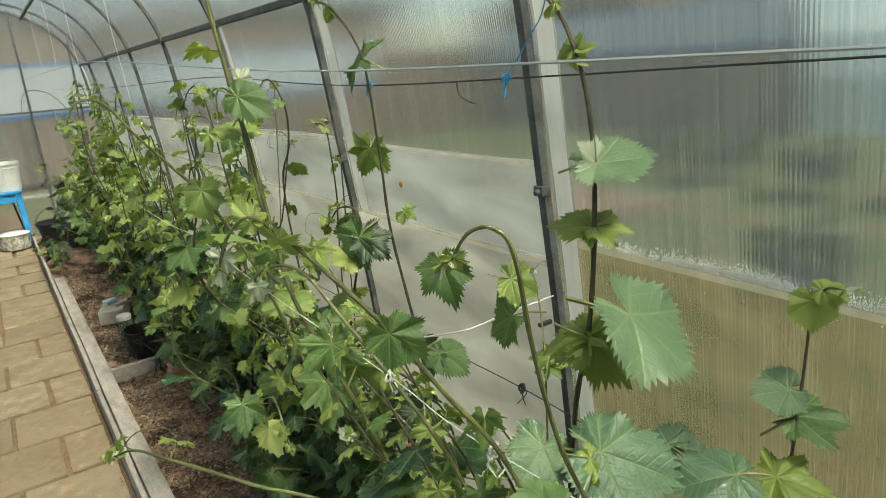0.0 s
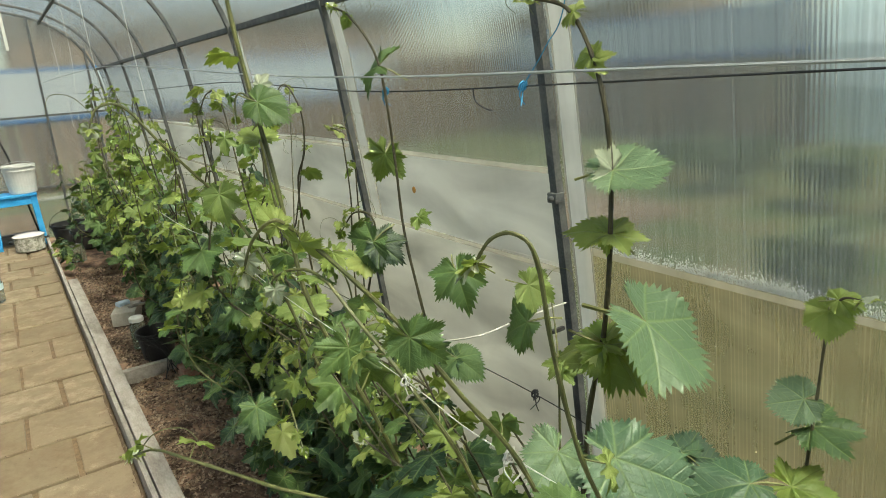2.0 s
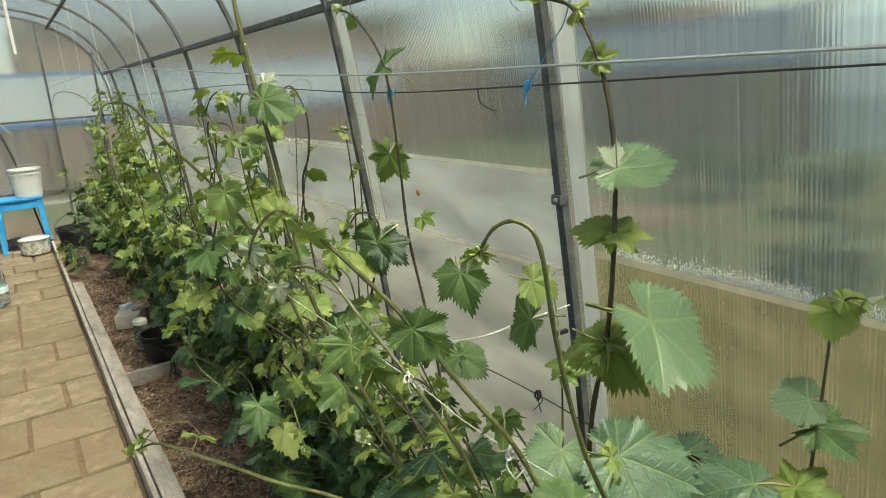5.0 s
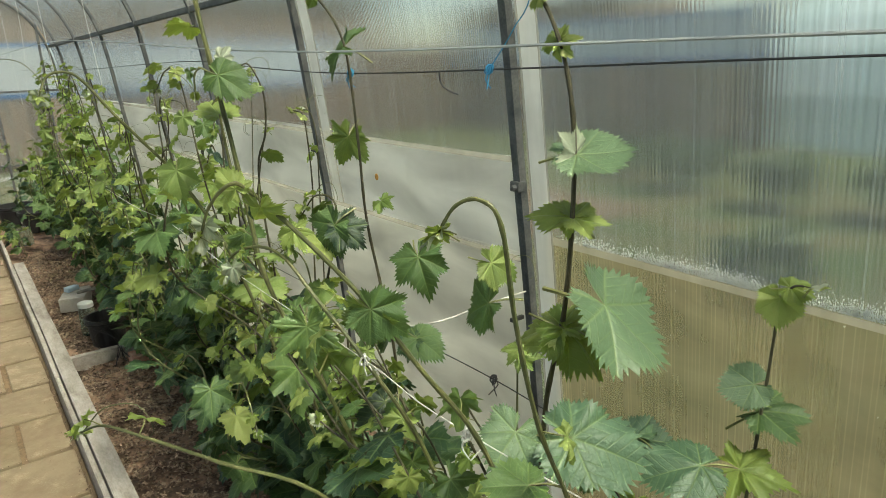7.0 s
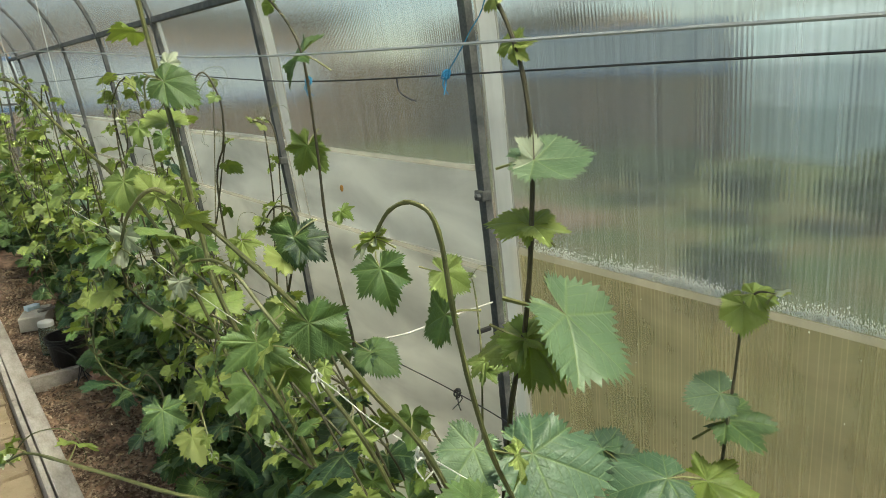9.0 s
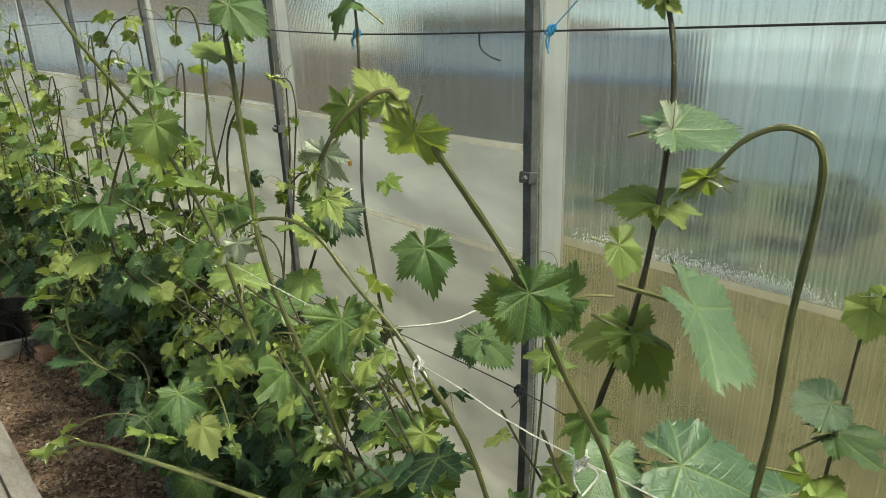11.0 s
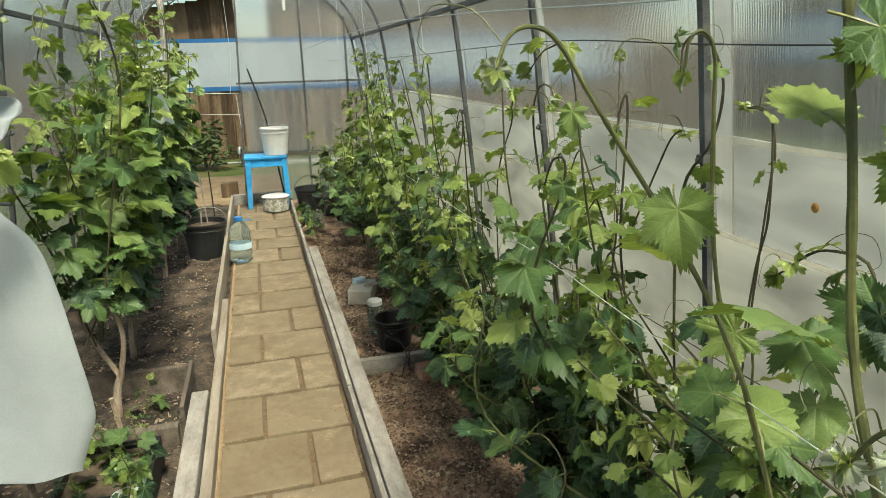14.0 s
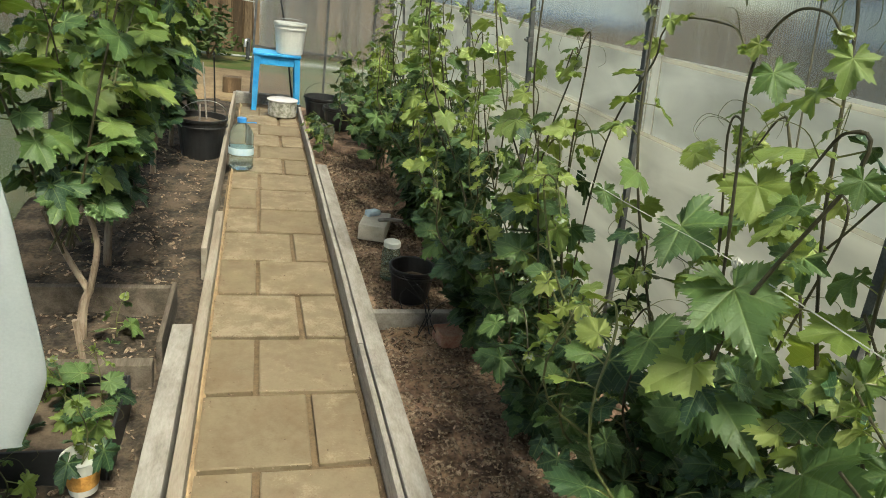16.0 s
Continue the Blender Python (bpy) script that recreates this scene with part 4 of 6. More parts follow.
cane(va, [(0.76, -2.33, -0.03), (0.67, -2.45, 0.45), (0.53, -2.55, 0.85), (0.421, -2.596, 1.058), (0.384, -2.607, 1.165), (0.364, -2.614, 1.246), (0.355, -2.602, 1.264), (0.348, -2.584, 1.258), (0.344, -2.569, 1.238)], 0.0034, 0.0014, M_CANE, ra, 0.2, 0.07, 0.06, 1.9, fill=0.4, tendrils=0, shade=1.15)
cane(va, [(0.80, -2.28, -0.03), (0.65, -2.44, 0.5), (0.51, -2.485, 0.83), (0.448, -2.481, 0.984), (0.39, -2.472, 1.075), (0.339, -2.464, 1.156), (0.29, -2.45, 1.222), (0.255, -2.443, 1.262), (0.240, -2.443, 1.27), (0.228, -2.425, 1.252), (0.222, -2.41, 1.225)], 0.0044, 0.0012, M_CANE, ra, 0.2, 0.07, 0.07, 1.2, fill=0.25, tendrils=0, shade=0.95)
set_leaf(va, (0.345, -2.46, 1.14), (0.05, 0.35, -0.8), (-0.7, -0.6, 0.5), 0.043, "mid", 4)
set_leaf(va, (0.34, -2.47, 1.15), (0.6, -0.3, -0.6), (-0.6, -0.7, 0.4), 0.042, "mid", 1)
set_leaf(va, (0.245, -2.44, 1.265), (-0.3, 0.5, 0.6), (-0.5, -0.6, 0.5), 0.022, "young", 1)
set_leaf(va, (0.225, -2.415, 1.235), (-0.1, 0.3, -0.8), (-0.6, -0.6, 0.3), 0.024, "pale", 2)
set_leaf(va, (0.262, -2.445, 1.25), (0.2, 0.4, -0.7), (-0.6, -0.6, 0.3), 0.030, "young", 3)
cane(va, [(0.74, -2.28, -0.03), (0.62, -2.30, 0.45), (0.52, -2.295, 0.82), (0.455, -2.241, 0.983), (0.432, -2.16, 1.052), (0.416, -2.10, 1.10), (0.404, -2.04, 1.105), (0.385, -1.985, 1.085), (0.375, -1.965, 1.05)], 0.0044, 0.0022, M_CANE, ra, 0.2, 0.06, 0.075, 1.6, fill=0.8, shade=0.98)
set_leaf(va, (0.376, -2.0, 1.07), (0.1, 0.1, -0.8), (-0.6, -0.7, 0.3), 0.032, "pale", 2)
cane(va, [(0.72, -2.32, 0.1), (0.54, -2.36, 0.55), (0.37, -2.31, 0.84), (0.25, -2.265, 0.93), (0.178, -2.238, 0.98), (0.15, -2.20, 0.985), (0.132, -2.15, 0.96)], 0.0036, 0.0014, M_CANE, ra, 0.2, 0.07, 0.05, fill=0.3, tendrils=1)
node_leaf(va, (0.178, -2.238, 0.98), 1.2, 0.035, "young", ra)
node_leaf(va, (0.15, -2.2, 0.985), 2.6, 0.03, "young", ra)
for k in range(11):
    y = -2.75 + k * 0.085
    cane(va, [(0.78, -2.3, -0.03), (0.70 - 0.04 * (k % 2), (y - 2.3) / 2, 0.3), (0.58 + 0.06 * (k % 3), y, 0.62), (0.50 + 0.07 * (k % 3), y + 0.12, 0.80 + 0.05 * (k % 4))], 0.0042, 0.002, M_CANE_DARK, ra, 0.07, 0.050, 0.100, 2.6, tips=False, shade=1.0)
cane(va, [(0.80, -2.15, -0.03), (0.815, -2.14, 0.5), (0.833, -2.126, 0.80), (0.87, -2.08, 0.89), (0.92, -2.01, 0.94), (0.97, -1.94, 0.935)], 0.0030, 0.0014, M_CANE, ra, 0.1, 0.1, 0.06, fill=0.0, tendrils=1)
set_leaf(va, (0.84, -2.13, 0.845), (-0.3, 0.85, -0.1), (-0.4, -0.4, 0.9), 0.050, "mid", 2)
set_leaf(va, (0.835, -2.135, 0.83), (0.5, -0.7, 0.2), (-0.4, -0.3, 0.9), 0.048, "mid", 5)
vs = vine((0.97, -2.5, -0.03), "slender young grapevine shoot close to the wall")
cane(vs, [(0.97, -2.5, -0.03), (0.95, -2.5, 0.45), (0.95, -2.515, 0.755), (0.97, -2.513, 0.885), (0.98, -2.515, 1.0), (0.98, -2.530, 1.036), (0.98, -2.555, 1.04)], 0.004, 0.0016, M_CANE_DARK, ra, 2.0, tendrils=0)
set_leaf(vs, (0.96, -2.500, 0.880), (-0.70, 0.69, -0.18), (-0.45, -0.35, 0.9), 0.056, "broad", 4)
set_leaf(vs, (0.965, -2.505, 0.845), (0.5, 0.6, -0.1), (-0.5, -0.1, 0.95), 0.030, "mid", 2)
set_leaf(vs, (0.965, -2.510, 0.838), (0.65, -0.76, 0.02), (-0.10, -0.16, 1.0), 0.082, "dark", 1)
set_leaf(vs, (0.975, -2.516, 1.017), (-0.21, -0.15, -0.97), (-0.75, -0.55, 0.4), 0.045, "young", 0)
set_leaf(vs, (0.98, -2.525, 1.033), (0.59, -0.80, 0.03), (-0.5, -0.39, 0.78), 0.034, "young", 3)
set_leaf(vs, (0.95, -2.46, 0.66), (-0.5, 0.3, -0.4), (-0.3, -0.4, 0.8), 0.055, "dark", 2)

vb = vine((0.76, -1.85, -0.03), EAST)
rb = random.Random(33)
cane(vb, [(0.78, -1.85, -0.03), (0.775, -1.82, 0.5), (0.77, -1.797, 0.769), (0.77, -1.759, 0.892), (0.77, -1.715, 1.037), (0.77, -1.701, 1.209), (0.76, -1.687, 1.395), (0.75, -1.602, 1.491), (0.74, -1.54, 1.52)], 0.0048, 0.0026, M_CANE_DARK, rb, 0.15, 0.075, 0.06, fill=0.1)
set_leaf(vb, (0.70, -1.70, 1.025), (-0.35, 0.55, -0.70), (-0.44, -0.80, 0.6), 0.085, "dark", 4)
set_leaf(vb, (0.71, -1.71, 1.02), (0.40, -0.65, -0.55), (-0.44, -0.70, 0.7), 0.080, "dark", 7)
set_leaf(vb, (0.77, -1.662, 1.204), (-0.12, 0.45, -0.88), (-0.47, -0.88, 0.57), 0.084, "mid", 5)
set_leaf(vb, (0.76, -1.686, 1.389), (0.0, 0.99, -0.11), (-0.47, -0.88, 0.44), 0.095, "mid", 2)
set_leaf(vb, (0.75, -1.588, 1.493), (-0.37, 0.49, -0.79), (-0.44, -0.9, 0.37), 0.027, "young", 1)
set_leaf(vb, (0.76, -1.798, 1.083), (0.0, -0.99, -0.13), (-0.49, -0.84, 0.67), 0.043, "young", 2)
set_leaf(vb, (0.425, -1.895, 1.345), (0.55, -0.65, -0.40), (-0.4, -0.7, 0.6), 0.052, "mid", 3)
set_leaf(vb, (0.435, -1.88, 1.325), (0.6, 0.7, -0.4), (-0.3, -0.6, 0.8), 0.050, "mid", 5)
set_leaf(vb, (0.385, -1.735, 1.185), (-0.10, -0.40, -0.83), (-0.56, -0.80, 0.5), 0.060, "mid", 7)
set_leaf(vb, (0.4, -1.697, 1.159), (-0.14, 0.62, -0.77), (-0.55, -0.8, 0.68), 0.044, "mid", 2)
set_leaf(vb, (0.44, -1.875, 1.37), (0.5, -0.2, 0.7), (-0.6, -0.6, 0.5), 0.026, "pale", 1)
set_leaf(vb, (0.48, -1.718, 1.035), (-0.55, 0.42, -0.72), (-0.61, -0.71, 0.82), 0.055, "mid", 8)
set_leaf(vb, (0.46, -1.829, 1.076), (-0.36, -0.87, -0.33), (-0.67, -0.65, 0.81), 0.056, "mid", 1)
set_leaf(vb, (0.45, -1.91, 1.13), (-0.31, 0.55, -0.77), (-0.73, -0.6, 0.77), 0.020, "dark", 3)
cane(vb, [(0.72, -1.95, -0.03), (0.60, -1.94, 0.6), (0.47, -1.915, 0.97), (0.454, -1.885, 1.10), (0.44, -1.875, 1.241), (0.425, -1.865, 1.366), (0.41, -1.86, 1.52), (0.40, -1.87, 1.75)], 0.0054, 0.004, M_CANE, rb, 0.2, 0.08, 0.08, 1.6, fill=0.5, tips=False)
cane(vb, [(0.72, -1.82, -0.03), (0.60, -1.80, 0.5), (0.49, -1.77, 0.9), (0.45, -1.745, 1.04), (0.40, -1.70, 1.16), (0.345, -1.705, 1.235), (0.305, -1.715, 1.285), (0.265, -1.714, 1.343), (0.24, -1.715, 1.357), (0.215, -1.722, 1.35), (0.20, -1.728, 1.322)], 0.0046, 0.002, M_CANE, rb, 0.2, 0.08, 0.085, 1.8, fill=0.5, tendrils=1)
cane(vb, [(0.74, -1.8, -0.03), (0.65, -1.70, 0.5), (0.56, -1.62, 0.95), (0.53, -1.605, 1.12), (0.515, -1.609, 1.258), (0.507, -1.612, 1.33), (0.493, -1.608, 1.355), (0.478, -1.604, 1.345), (0.474, -1.604, 1.307)], 0.0042, 0.002, M_CANE, rb, 0.2, 0.08, 0.08, 1.8, fill=0.6, tendrils=1)
for k in range(12):
    y = -2.15 + k * 0.075
    cane(vb, [(0.75, -1.85, -0.03), (0.68 + 0.04 * (k % 2), (y - 1.85) / 2, 0.32), (0.56 + 0.06 * (k % 4), y, 0.68), (0.47 + 0.07 * (k % 3), y + 0.1, 0.80 + 0.05 * (k % 4))], 0.0042, 0.002, M_CANE_DARK, rb, 0.07, 0.050, 0.100, 2.6, tips=k % 2 == 0, shade=1.05)


def east_vine(y0, seed, canes, top, extra=()):
    rr = random.Random(seed)
    x0 = 0.80 + rr.uniform(-0.05, 0.05)
    v = vine((x0, y0, -0.04), EAST)
    bm = B()
    tube(bm, flow([(x0, y0, -0.05), (x0 - 0.02, y0 + 0.02, 0.08), (x0 - 0.03, y0, 0.2)], 4), 0.016, 0.011, 7)
    part("trunk", bm, M_TRUNK, v)
    for k in range(canes):
        h = top * rr.uniform(0.62, 1.05) if k % 4 else rr.uniform(1.05, 1.38) * min(1.02, top * 1.15)
        x1 = x0 - rr.uniform(-0.02, 0.34)
        y1 = y0 + rr.uniform(-0.42, 0.5)
        nod = rr.uniform(-0.16, 0.2)
        pts = [(x0 + rr.uniform(-0.05, 0.05), y0 + rr.uniform(-0.1, 0.1), -0.04), (x0 - 0.3 * (x0 - x1) + rr.uniform(-0.05, 0.05), y0 + 0.35 * (y1 - y0), h * 0.38),
               (x1 + rr.uniform(-0.05, 0.05), y0 + 0.75 * (y1 - y0), h * 0.74), (x1 - 0.02, y1, h), (x1 - 0.03, y1 + nod * 0.5, h + 0.035), (x1 - 0.04, y1 + nod, h - 0.02)]
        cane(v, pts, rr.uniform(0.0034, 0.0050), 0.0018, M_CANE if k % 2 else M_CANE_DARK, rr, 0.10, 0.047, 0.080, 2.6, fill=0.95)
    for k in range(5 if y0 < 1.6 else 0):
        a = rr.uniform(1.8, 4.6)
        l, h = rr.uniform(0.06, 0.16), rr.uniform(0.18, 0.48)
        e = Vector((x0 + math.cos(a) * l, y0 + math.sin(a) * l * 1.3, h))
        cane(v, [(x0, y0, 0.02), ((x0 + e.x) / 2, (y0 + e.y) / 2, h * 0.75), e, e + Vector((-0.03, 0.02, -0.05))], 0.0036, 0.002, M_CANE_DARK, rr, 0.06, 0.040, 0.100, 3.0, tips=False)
    for pts, r, fill in extra:
        cane(v, pts, r * 0.82, 0.0019, M_CANE_DARK, rr, 0.3, 0.08, 0.06, fill=fill)
    return v


vc = east_vine(-1.32, 41, 15, 0.84, [([(0.8, -1.3, 0), (0.74, -1.28, 0.6), (0.70, -1.294, 1.06), (0.70, -1.369, 1.197), (0.70, -1.385, 1.285), (0.69, -1.363, 1.345), (0.68, -1.34, 1.363), (0.67, -1.32, 1.346), (0.67, -1.317, 1.303)], 0.0045, 0.4),
    ([(0.82, -1.3, 0), (0.84, -1.32, 0.6), (0.85, -1.335, 1.073), (0.85, -1.342, 1.161), (0.85, -1.327, 1.219), (0.85, -1.303, 1.239), (0.85, -1.272, 1.24)], 0.0034, 0.4),
    ([(0.79, -1.34, 0), (0.79, -1.36, 0.5), (0.8, -1.376, 0.931), (0.8, -1.397, 1.066), (0.8, -1.385, 1.217), (0.8, -1.36, 1.24), (0.8, -1.32, 1.243)], 0.0036, 0.4)])
set_leaf(vc, (0.46, -1.171, 0.955), (-0.1, -0.85, -0.51), (-0.64, -0.69, 0.78), 0.098, "mid", 4)
set_leaf(vc, (0.55, -1.088, 0.754), (-0.08, -0.99, -0.09), (-0.61, -0.64, 0.91), 0.115, "mid", 7)
set_leaf(vc, (0.66, -0.382, 0.242), (0.0, 0.28, -0.96), (-0.41, -0.74, 0.98), 0.115, "dark", 1)
set_leaf(vc, (0.6, -0.859, 0.924), (0.0, -0.99, -0.17), (-0.59, -0.76, 0.72), 0.115, "dark", 5)
set_leaf(vc, (0.62, -1.253, 0.868), (0.0, 0.74, -0.67), (-0.74, -0.54, 0.84), 0.075, "mid", 2)
set_leaf(vc, (0.6, -0.861, 0.702), (0.0, -1.0, -0.01), (-0.55, -0.72, 0.88), 0.110, "dark", 4)
set_leaf(vc, (0.62, -0.731, 0.572), (0.0, -1.0, -0.02), (-0.5, -0.73, 0.92), 0.115, "dark", 0)
set_leaf(vc, (0.55, -1.277, 0.755), (-0.27, -0.81, 0.52), (-0.68, -0.52, 0.96), 0.111, "mid", 1)
set_leaf(vc, (0.65, -0.833, 0.346), (-0.14, 0.67, -0.73), (-0.5, -0.63, 1.05), 0.115, "dark", 2)
set_leaf(vc, (0.72, -0.826, 1.188), (0.0, -0.58, -0.82), (-0.65, -0.76, 0.5), 0.066, "mid", 5)
set_leaf(vc, (0.72, -0.823, 1.072), (0.0, -0.63, -0.77), (-0.65, -0.75, 0.59), 0.053, "young", 2)
set_leaf(vc, (0.72, -0.869, 1.005), (0.0, -0.74, -0.67), (-0.66, -0.73, 0.64), 0.097, "young", 1)
set_leaf(vc, (0.75, -0.642, 1.006), (0.0, -1.0, 0.06), (-0.59, -0.79, 0.62), 0.055, "young", 0)
east_vine(-0.85, 42, 14, 0.83, [
    ([(0.8, -0.95, 0), (0.68, -0.98, 0.5), (0.60, -0.986, 0.909), (0.58, -0.969, 1.074), (0.57, -0.955, 1.179), (0.56, -0.978, 1.243), (0.553, -1.026, 1.28), (0.545, -1.086, 1.28), (0.54, -1.119, 1.261)], 0.0045, 0.4),
    ([(0.8, -0.9, 0.0), (0.81, -0.89, 0.5), (0.815, -0.885, 0.80), (0.88, -0.77, 1.0), (0.98, -0.593, 1.331)], 0.0045, 0.3),
    ([(0.8, -0.83, 0.0), (0.8, -0.85, 0.3), (0.80, -0.856, 0.792), (0.80, -0.972, 0.934), (0.80, -1.07, 1.101), (0.80, -1.113, 1.169), (0.79, -1.16, 1.191), (0.78, -1.189, 1.187)], 0.0042, 0.4)])
for k, (y, top) in enumerate(((-0.25, 0.90), (0.3, 0.95), (0.9, 1.0), (1.5, 1.0), (2.1, 0.88), (2.75, 0.66), (3.4, 0.46))):
    east_vine(y, 50 + k, 13 if k < 4 else 9, top, [([(0.8, -0.25, 0), (0.75, -0.27, 0.5), (0.7, -0.374, 0.957), (0.7, -0.492, 1.157), (0.7, -0.50, 1.218), (0.7, -0.555, 1.253), (0.69, -0.727, 1.251), (0.69, -0.778, 1.22)], 0.004, 0.5)] if k == 0 else ())


def west_vine(y0, seed, canes, top):
    rr = random.Random(seed)
    x0 = (-0.64 if y0 < 0.6 else -0.70) + rr.uniform(-0.05, 0.05)
    v = vine((x0, y0, -0.04), "dense grapevine with large dark leaves beside the path", "vines along the west bed")
    f0 = 0.13 if y0 < 0.6 else 0.21
    bm = B()
    tube(bm, flow([(x0, y0, -0.05), (x0 + 0.01, y0 + 0.02, f0 * 0.6), (x0 + 0.03, y0 + 0.03, f0 + 0.01)], 5), 0.017, 0.013, 7, knots=0.1)
    tube(bm, flow([(x0 + 0.03, y0 + 0.03, f0), (x0 - 0.05, y0 + 0.06, 0.28), (x0 - 0.09, y0 + 0.04, 0.42)], 5), 0.012, 0.008, 7)
    tube(bm, flow([(x0 + 0.03, y0 + 0.03, f0), (x0 + 0.07, y0, 0.32), (x0 + 0.04, y0, 0.46)], 5), 0.012, 0.008, 7)
    part("trunk", bm, M_TRUNK, v)
    for k in range(canes):
        h = top * rr.uniform(0.7, 1.1)
        x1 = min(x0 + rr.uniform(-0.3, 0.3), -0.45)
        y1 = y0 + rr.uniform(-0.3, 0.45)
        pts = [(x0 + rr.uniform(-0.08, 0.06), y0 + rr.uniform(-0.04, 0.08), 0.3), ((x0 + x1) / 2, (y0 + y1) / 2, h * 0.5), (x1, y1, h * 0.8), (x1 + rr.uniform(-0.08, 0.08), y1 + rr.uniform(-0.1, 0.1), h), (x1 + rr.uniform(-0.12, 0.12), y1 + 0.1, h + 0.03)]
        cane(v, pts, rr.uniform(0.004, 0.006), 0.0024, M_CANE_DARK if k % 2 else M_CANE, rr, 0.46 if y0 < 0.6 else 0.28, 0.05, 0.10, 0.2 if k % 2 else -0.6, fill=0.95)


for k, (y, n, top) in enumerate(((0.42, 9, 1.5), (1.05, 9, 1.6), (1.7, 9, 1.6), (2.4, 9, 1.55), (3.1, 8, 1.5), (3.8, 6, 1.4))):
    west_vine(y, 80 + k, n, top)


vw = vine((-0.82, -0.95, -0.04), "grapevine shoot reaching over the white fleece", "vines along the west bed")
cane(vw, [(-0.82, -0.95, -0.04), (-0.80, -0.95, 0.5), (-0.74, -0.92, 0.95), (-0.60, -0.90, 1.15), (-0.50, -0.88, 1.20), (-0.46, -0.88, 1.19)], 0.005, 0.002, M_CANE, ra, 1.0, 0.06, 0.07, fill=0.9)
set_leaf(vw, (-0.50, -0.88, 1.19), (0.55, 0.3, -0.55), (0.2, -0.8, 0.6), 0.085, "young", 1)
set_leaf(vw, (-0.55, -0.89, 1.18), (0.1, 0.1, -0.9), (0.2, -0.9, 0.3), 0.075, "mid", 2)


# ---- wires and strings ----
M_WIRE = surface("dark wire", [(0.02, 0.02, 0.022), (0.05, 0.05, 0.055)], 20, 100, 0.1, 0.5, 0.4)
M_WIRE_G = surface("grey coated wire", [(0.30, 0.32, 0.33), (0.45, 0.47, 0.48)], 20, 100, 0.1, 0.45)
M_TWINE = surface("white twine", [(0.42, 0.41, 0.37), (0.62, 0.61, 0.57)], 60, 300, 0.5, 0.85)
M_BLUETWINE = surface("blue twine", [(0.02, 0.16, 0.36), (0.05, 0.30, 0.55)], 60, 300, 0.4, 0.7)


def string(name, pts, r, mat, label, category="string", group=""):
    bm = B()
    tube(bm, flow(pts, 6), r, sides=5)
    return tagged(put(name, bm, mat, at=pts[0]), label, category, group)


string("trellis_wire", [(0.78, -3.86, 1.36), (0.78, -2.65, 1.347), (0.78, -2.25, 1.341), (0.78, -1.68, 1.335), (0.78, -1.2, 1.35), (0.78, -0.66, 1.377), (0.78, 0.01, 1.378), (0.78, 1.17, 1.37), (0.78, 3.2, 1.37), (0.78, 4.88, 1.39)], 0.0014, M_WIRE, "thin dark wire strung along the vines", "wire", "trellis wires")
string("trellis_wire", [(0.50, -3.86, 1.352), (0.50, -2.77, 1.3635), (0.50, -2.1, 1.372), (0.50, -1.5, 1.397), (0.50, -0.6, 1.446), (0.51, 0.5, 1.485), (0.52, 2.6, 1.50), (0.53, 4.88, 1.50)], 0.0014, M_WIRE_G, "grey coated wire strung along the vines", "wire", "trellis wires")
string("trellis_wire", [(0.80, -3.0, 0.77), (0.79, -2.4, 0.78), (0.78, -2.12, 0.80), (0.77, -1.75, 0.80), (0.78, -1.0, 0.78), (0.80, 0.4, 0.76)], 0.0011, M_WIRE, "thin dark lower wire tied along the vines", "wire", "trellis wires")
string("tying_twine", [(0.52, -3.0, 0.96), (0.463, -2.444, 0.968), (0.455, -2.241, 0.983), (0.47, -1.7, 0.975), (0.50, -1.126, 0.967), (0.50, -0.73, 0.949), (0.52, 0.3, 0.93), (0.53, 1.4, 0.92), (0.55, 3.0, 0.95)], 0.0008, M_TWINE, "white twine holding the vine canes together", "twine", "white twines")
string("tying_twine", [(1.112, -1.856, 0.818), (0.95, -1.875, 0.825), (0.82, -1.905, 0.835), (0.77, -1.80, 0.80)], 0.0020, M_TWINE, "thick white cord tied to the steel arch", "twine", "white twines")
for k, (x, y, z0, z1) in enumerate(((0.62, 1.6, 1.25, 2.085), (0.62, 2.7, 1.2, 2.085), (0.62, 3.9, 1.1, 2.085), (-0.62, 1.1, 1.3, 2.085), (-0.62, 2.4, 1.25, 2.085), (-0.62, 3.4, 1.2, 2.085), (0.62, 0.3, 1.3, 2.085))):
    string("hanging_twine", [(x, y, z1), (x + 0.01, y + 0.01, (z0 + z1) / 2), (x + 0.03 * (-1) ** k, y - 0.02, z0)], 0.0013, M_TWINE, "white twine hanging from the roof purlin", "twine", "hanging twines")


def knot(at, mat, label, seed, size=0.012, loops=5, tail=0.03):
    rr = random.Random(seed)
    bm = B()
    c = Vector(at)
    for k in range(loops):
        a = rr.uniform(0, 6.3)
        u, w = Vector((math.cos(a), math.sin(a), rr.uniform(-0.5, 0.5))), Vector((rr.uniform(-0.5, 0.5), rr.uniform(-0.5, 0.5), 1))
        tube(bm, flow([c + (u * math.cos(t) + w * math.sin(t)) * size * rr.uniform(0.6, 1.1) for t in (0, 1.3, 2.6, 3.9, 5.2, 6.4)], 3), 0.0013, sides=4)
    for k in range(2):
        tube(bm, flow([c, c + Vector((rr.uniform(-0.5, 0.5), rr.uniform(-0.5, 0.5), -0.5)) * tail, c + Vector((rr.uniform(-0.4, 0.4), rr.uniform(-0.4, 0.4), -1)) * tail], 3), 0.0013, 0.0009, sides=4)
    tagged(put("twine_knot", bm, mat, at=at), label, "knot", "twine knots")


